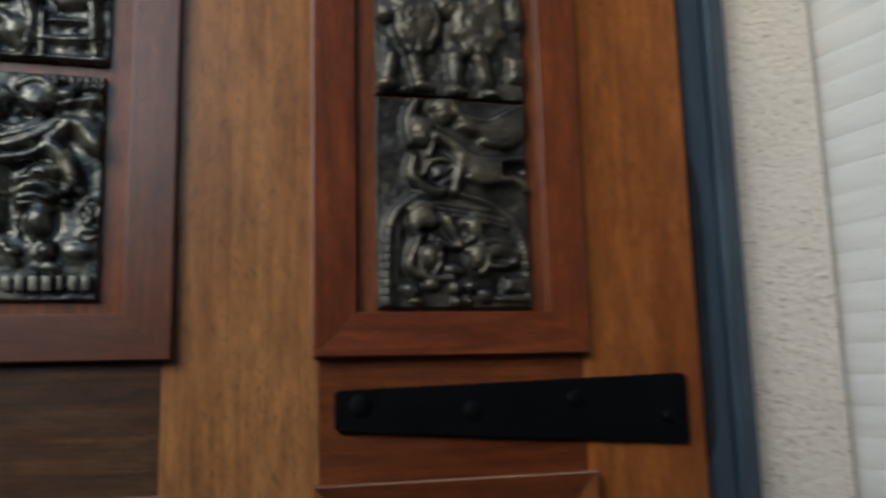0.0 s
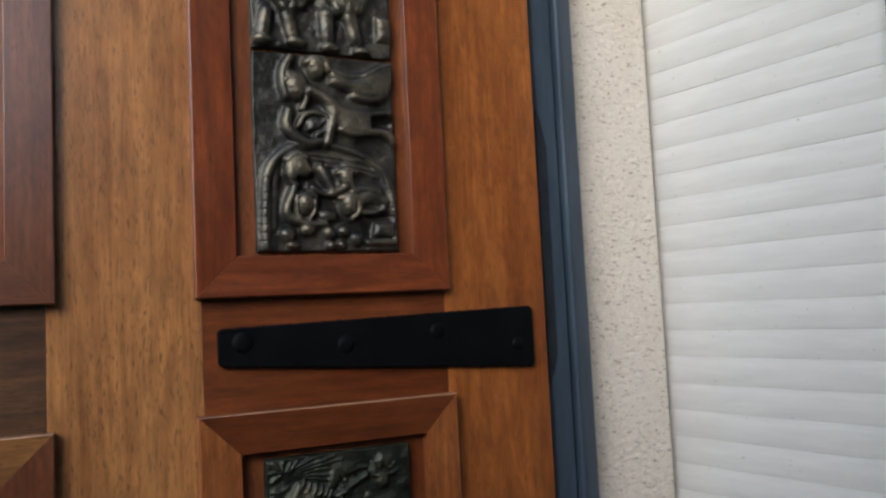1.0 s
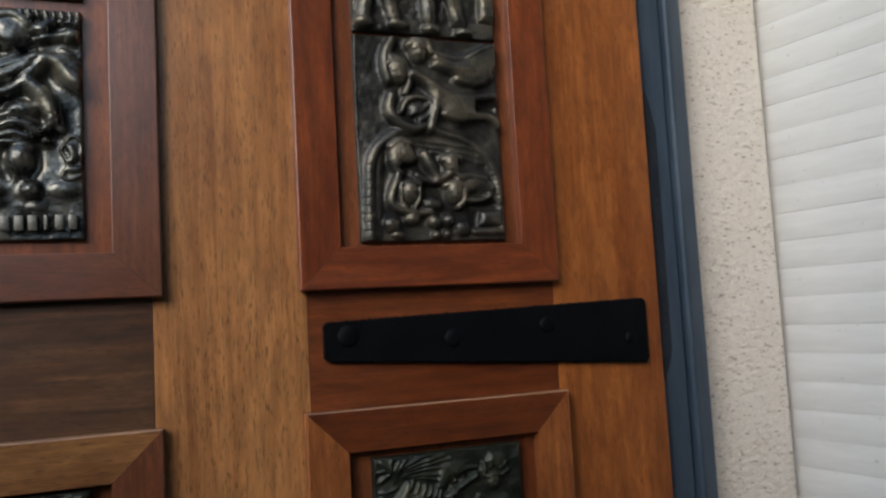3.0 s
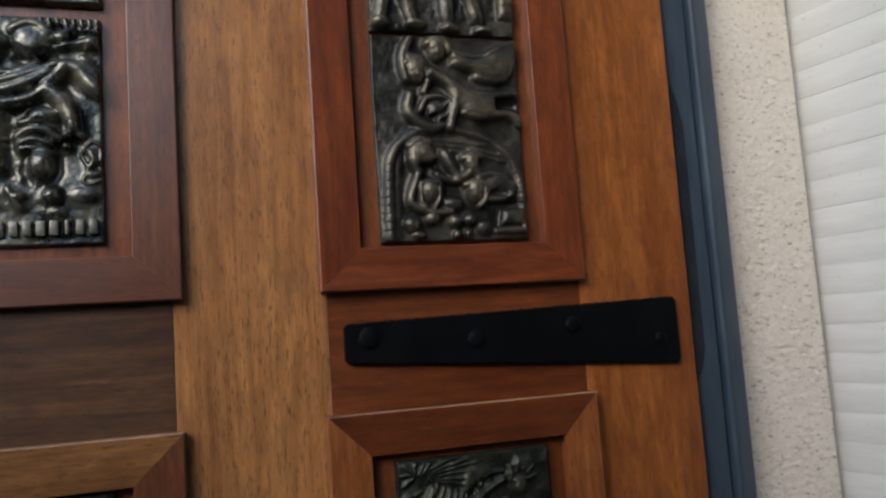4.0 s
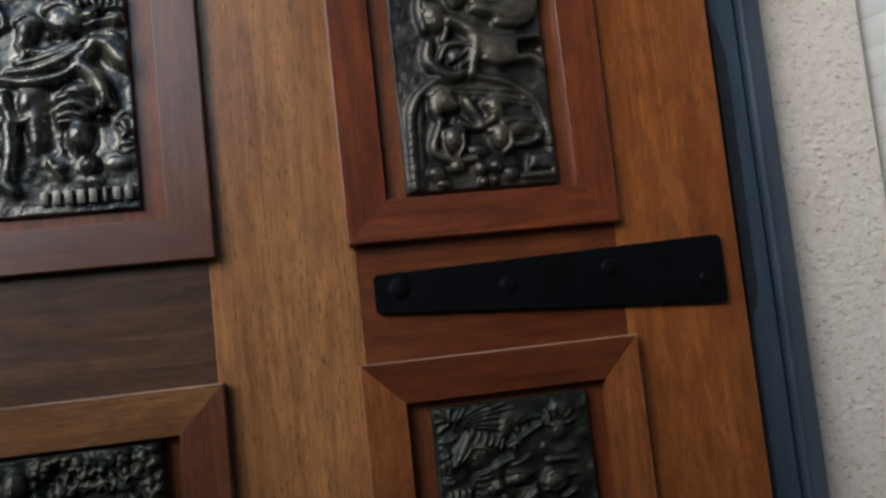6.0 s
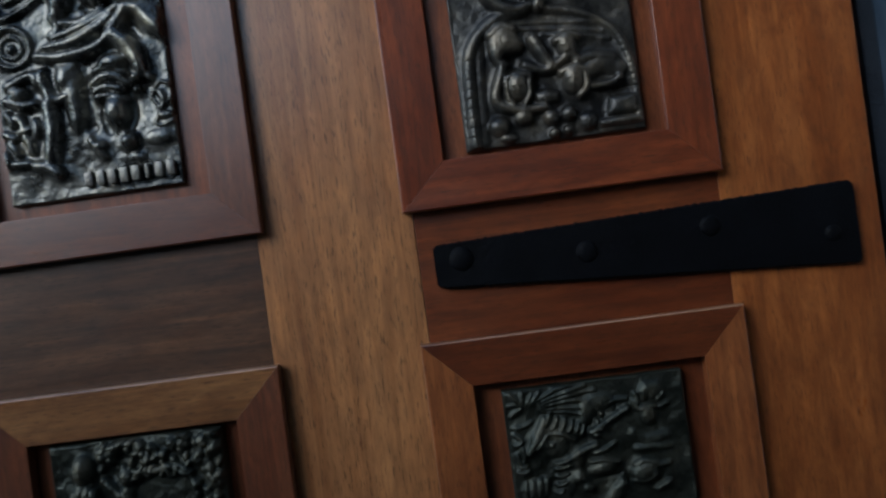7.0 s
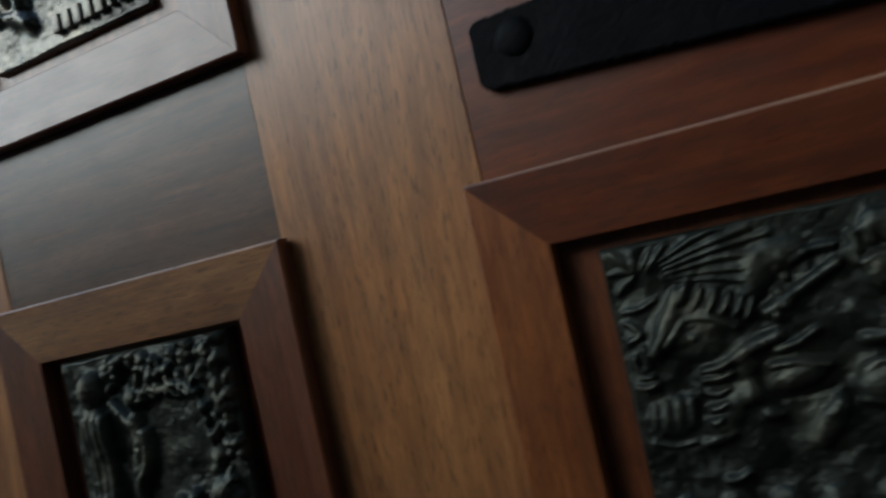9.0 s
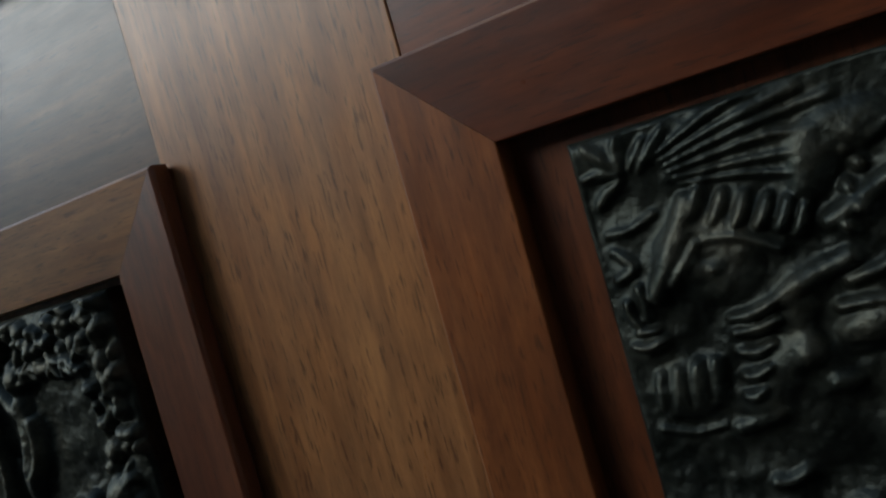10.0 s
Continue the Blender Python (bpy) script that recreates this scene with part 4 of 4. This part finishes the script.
r.tube(((87.7, 83.1, 3.3), (100.2, 84.5, 3.3), (111.8, 79.7, 3.3)), 9.3)
r.blob(102.5, 70.5, 10.3, 13.4, 14, 8)
r.blob(104.8, 72.3, 4.6, 7.2, 16, 0)
r.carve(((92.5, 80.4), (88.6, 65.1), (93.4, 53.9)), 4.1, 4)
r.carve(((115.6, 77.1), (116, 63.9), (109.7, 53.7)), 4.1, 4)
r.blob(110.4, 43.1, 7.7, 7.7, 13, 0)
r.blob(84.9, 42.5, 5.7, 4.6, 9, 0)
r.tube(((76.6, 49.9, 3.3), (82.3, 38.6, 3.3), (86.7, 32.7, 3.3)), 6.8)
r.patch(((54.3, 119.6), (73.6, 118.9), (77.3, 98.3), (75.6, 66.9), (65.9, 54.6), (60.1, 65.9), (57.6, 87.4), (52.8, 98.6)), 6, 14)
r.blob(61.8, 105.8, 7.2, 11.3, 7, -10)
r.carve(((80.3, 97.9), (79, 61.2)), 7.2, 4)
r.tube(((43.3, 113.7, 4.7), (44.6, 98.7, 5.4), (50.4, 87.4, 5.4), (61.9, 88.9, 4)), 7.6)
r.tube(((45, 84.4, 7.4), (46.3, 70, 8), (45.4, 54.3, 7.4)), 9.3)
r.tube(((44.2, 52.4, 6.7), (42.3, 36.9, 7.3)), 8.5)
r.tube(((28.5, 32.5, 5.3), (41.4, 28.6, 6.7), (46.8, 22.6, 5.3)), 8.5)
r.blob(20.7, 95.8, 10.3, 8.2, 8, 0)
r.tube(((12.5, 104.3, 4.7), (24.3, 109, 4.7), (35.9, 111.6, 4.7), (38.1, 103.9, 4.7)), 7.6)
r.tube(((9, 92.2, 4), (20.6, 86.3, 4), (34, 86.5, 4)), 7.6)
r.tube(((14.9, 98.7, 2.7), (27.3, 99.1, 2.7)), 8.5)
r.tube(((7.7, 80.7, 4), (11.2, 75.5, 4), (11.6, 70.7, 4)), 6.8)
r.tube(((16.5, 77.4, 4), (20.5, 72.1, 4), (21.4, 67.2, 4)), 6.8)
r.tube(((3.6, 63.4, 4), (9.5, 61, 4), (12.3, 59, 4)), 6.8)
r.tube(((17.9, 63.5, 4), (23.6, 64.2, 4), (26.3, 65.4, 4)), 6.8)
r.tube(((7.6, 54.4, 4), (12.1, 49, 4), (13.6, 44.1, 4)), 6.8)
r.tube(((22.3, 57.6, 4), (25.7, 51.3, 4), (26, 45.5, 4)), 6.8)
r.tube(((10.6, 36.1, 4), (17.7, 35.6, 4), (21.8, 35.6, 4)), 6.8)
r.tube(((1.6, 46.8, 4), (4.5, 41.1, 4), (4.4, 35.9, 4)), 6.8)
r.tube(((31.2, 72.1, 4), (33, 65.6, 4), (31.8, 59.4, 4)), 6.8)
r.tube(((133.3, 79.9, 1.2), (141.8, 91.3, 1.2), (150.3, 85.9, 1.2), (149.4, 70.2, 1.2), (153.8, 60.1, 1.2), (140.2, 53.1, 1.2), (134.5, 56.5, 1.2), (138.8, 66.4, 1.2), (133.3, 79.9, 1.2)), 3.8)
r.tube(((140.7, 82, 3.3), (143.8, 74.2, 3.3), (141.2, 69.3, 3.3)), 4.2)
r.tube(((140.3, 62, 3.3), (147.4, 62.1, 3.3)), 4.2)
r.blob(136, 43.7, 13.3, 7.2, 3, 0)
r.blob(114.8, 28.8, 8.2, 4.1, 2.5, 0)
r.tube(((103.6, 203.4, 2.9), (106.1, 196.1, 2.9)), 6.4)
r.tube(((110, 203.5, 2.9), (112.2, 196.1, 2.9)), 6.4)
r.tube(((116.3, 203.5, 2.9), (118.4, 196.2, 2.9)), 6.4)
r.tube(((122.8, 203.6, 2.9), (124.6, 196.2, 2.9)), 6.4)
r.tube(((129.2, 203.7, 2.9), (130.8, 196.3, 2.9)), 6.4)
r.tube(((135.6, 203.7, 2.9), (137, 196.3, 2.9)), 6.4)
r.tube(((142.1, 203.8, 2.9), (143.3, 196.4, 2.9)), 6.4)
r.tube(((148.6, 203.9, 2.9), (149.5, 196.4, 2.9)), 6.4)
r.tube(((111.1, 182.5, 5.1), (121.4, 188.9, 5.1), (127.8, 191, 5.1)), 6.8)
r.blob(121.2, 184.7, 5.9, 5.4, 9.5, 0)
r.tube(((115.5, 175.2, 3.2), (129.3, 179.4, 3.2), (139.5, 181.6, 3.2)), 7.2)
r.patch(((137.4, 186.8), (149.9, 186.9), (149.5, 175.3), (137.9, 175.2)), 9.5, 5)
r.tube(((136.2, 193.2, 3.9), (150.1, 192.2, 3.9)), 4.2)
r.tube(((135.4, 168.9, 2.6), (143.5, 164.7, 2.6)), 3)
r.tube(((138, 164.7, 2.6), (146.6, 158.4, 2.6)), 3)
r.tube(((140.6, 160.5, 2.6), (149.6, 152.1, 2.6)), 3)
r.tube(((143.2, 156.3, 2.6), (152.6, 145.8, 2.6)), 3)
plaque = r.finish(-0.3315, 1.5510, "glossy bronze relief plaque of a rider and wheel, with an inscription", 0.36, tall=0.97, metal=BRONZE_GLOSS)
# the inscription: eight raised bars along the lower edge
for k in range(8):
    x, wide, z = 67.0 + 10.2 * k, (3.2 if k == 5 else 6.8), 7.6 + 0.15 * k
    bar_bm = box((x - wide / 2 + 4) / 1000 - 0.3315, (x + wide / 2 + 4) / 1000 - 0.3315, -0.0012, 0.0045, 1.5510 + z / 1000, 1.5510 + (z + 12.6) / 1000, 0.0011, 2)
    part("raised_bar", bar_bm, BRONZE_WORN, plaque, "rubbed bright bronze", smooth=True)

r = Relief(15)
r.tube(((38.2, 2.7, 3), (90.8, 2.9, 3.1), (148.3, 3.3, 3.2)), 5.1)
r.tube(((95.4, 19.8, 3.8), (137.4, 20.3, 3.9)), 6.4)
r.tube(((136, 53.1, 4.6), (139.8, 7.8, 4.5)), 6.8)
r.tube(((96, 44, 3.8), (96.2, 3.3, 3.8)), 5.5)
r.tube(((103.6, 37.3, 3.2), (130.2, 37.6, 3.2)), 5.1)
r.blob(75.4, 25.4, 11.5, 13.5, 9, 0)
r.tube(((57.7, 40.3, 5.6), (71.5, 31.2, 5.6), (79.7, 11.2, 5.6)), 8.1)
r.patch(((104, 65.9), (128.9, 68.5), (130.6, 49.4), (106.7, 48.1)), 7, 8)
r.tube(((82.9, 53.2, 4.4), (87.5, 32.7, 4.4), (83.5, 6.4, 4.4)), 6.8)
r.blob(50.2, 19, 12.3, 14.2, 8, 0)
for k in range(6):
    r.limb(14 + 24 * k, 62, 18 + 22 * k, 110, 9, 7, 8, 0.05)
    r.head(20 + 22 * k, 130 + 14 * (k % 2), 12, 11)
for k in range(8):
    r.limb(10 + 18 * k, 170, 20 + 16 * k, 196, 5, 4, 5)
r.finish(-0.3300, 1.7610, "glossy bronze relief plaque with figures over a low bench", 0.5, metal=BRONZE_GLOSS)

# a figure under foliage
r = Relief(16)
rng = random.Random(5)
r.head(30, 182, 11, 12)
r.limb(29, 166, 27, 104, 9, 13, 7)
r.folds(20, 164, 18, 100, 18, 0, 4, 3.2, 9)
r.limb(66, 160, 57, 112, 6, 7, 8, 0.06)
r.limb(72, 150, 62, 116, 3, 3, 9, 0.12)
r.head(66, 172, 8, 9)
r.limb(46, 172, 66, 152, 3.5, 3.5, 7)
for k in range(60):
    u, z = rng.uniform(44, 147), rng.uniform(180, 203)
    r.blob(u, z, rng.uniform(3, 6), rng.uniform(2.5, 4.5), rng.uniform(5, 9), rng.uniform(0, 180))
for k in range(60):
    z = rng.uniform(86, 190)
    u = rng.uniform(124, 148)
    r.blob(u, z, rng.uniform(3, 6), rng.uniform(2.5, 4.5), rng.uniform(5, 9), rng.uniform(0, 180))
for k in range(24):
    u = rng.uniform(72, 124)
    r.limb(u, 178 - abs(u - 98) * 0.2 + rng.uniform(-4, 4), u + rng.uniform(-8, 8), 174 + rng.uniform(-6, 6), 2.6, 2, 7)
r.limb(122, 170, 128, 110, 2.4, 2.4, 4)
r.blob(128, 106, 12, 11, 10)
r.limb(104, 104, 98, 86, 6, 5, 8)
r.limb(90, 100, 84, 70, 7, 6, 7)
r.limb(30, 90, 40, 20, 12, 10, 8)
r.limb(70, 60, 110, 20, 10, 9, 8)
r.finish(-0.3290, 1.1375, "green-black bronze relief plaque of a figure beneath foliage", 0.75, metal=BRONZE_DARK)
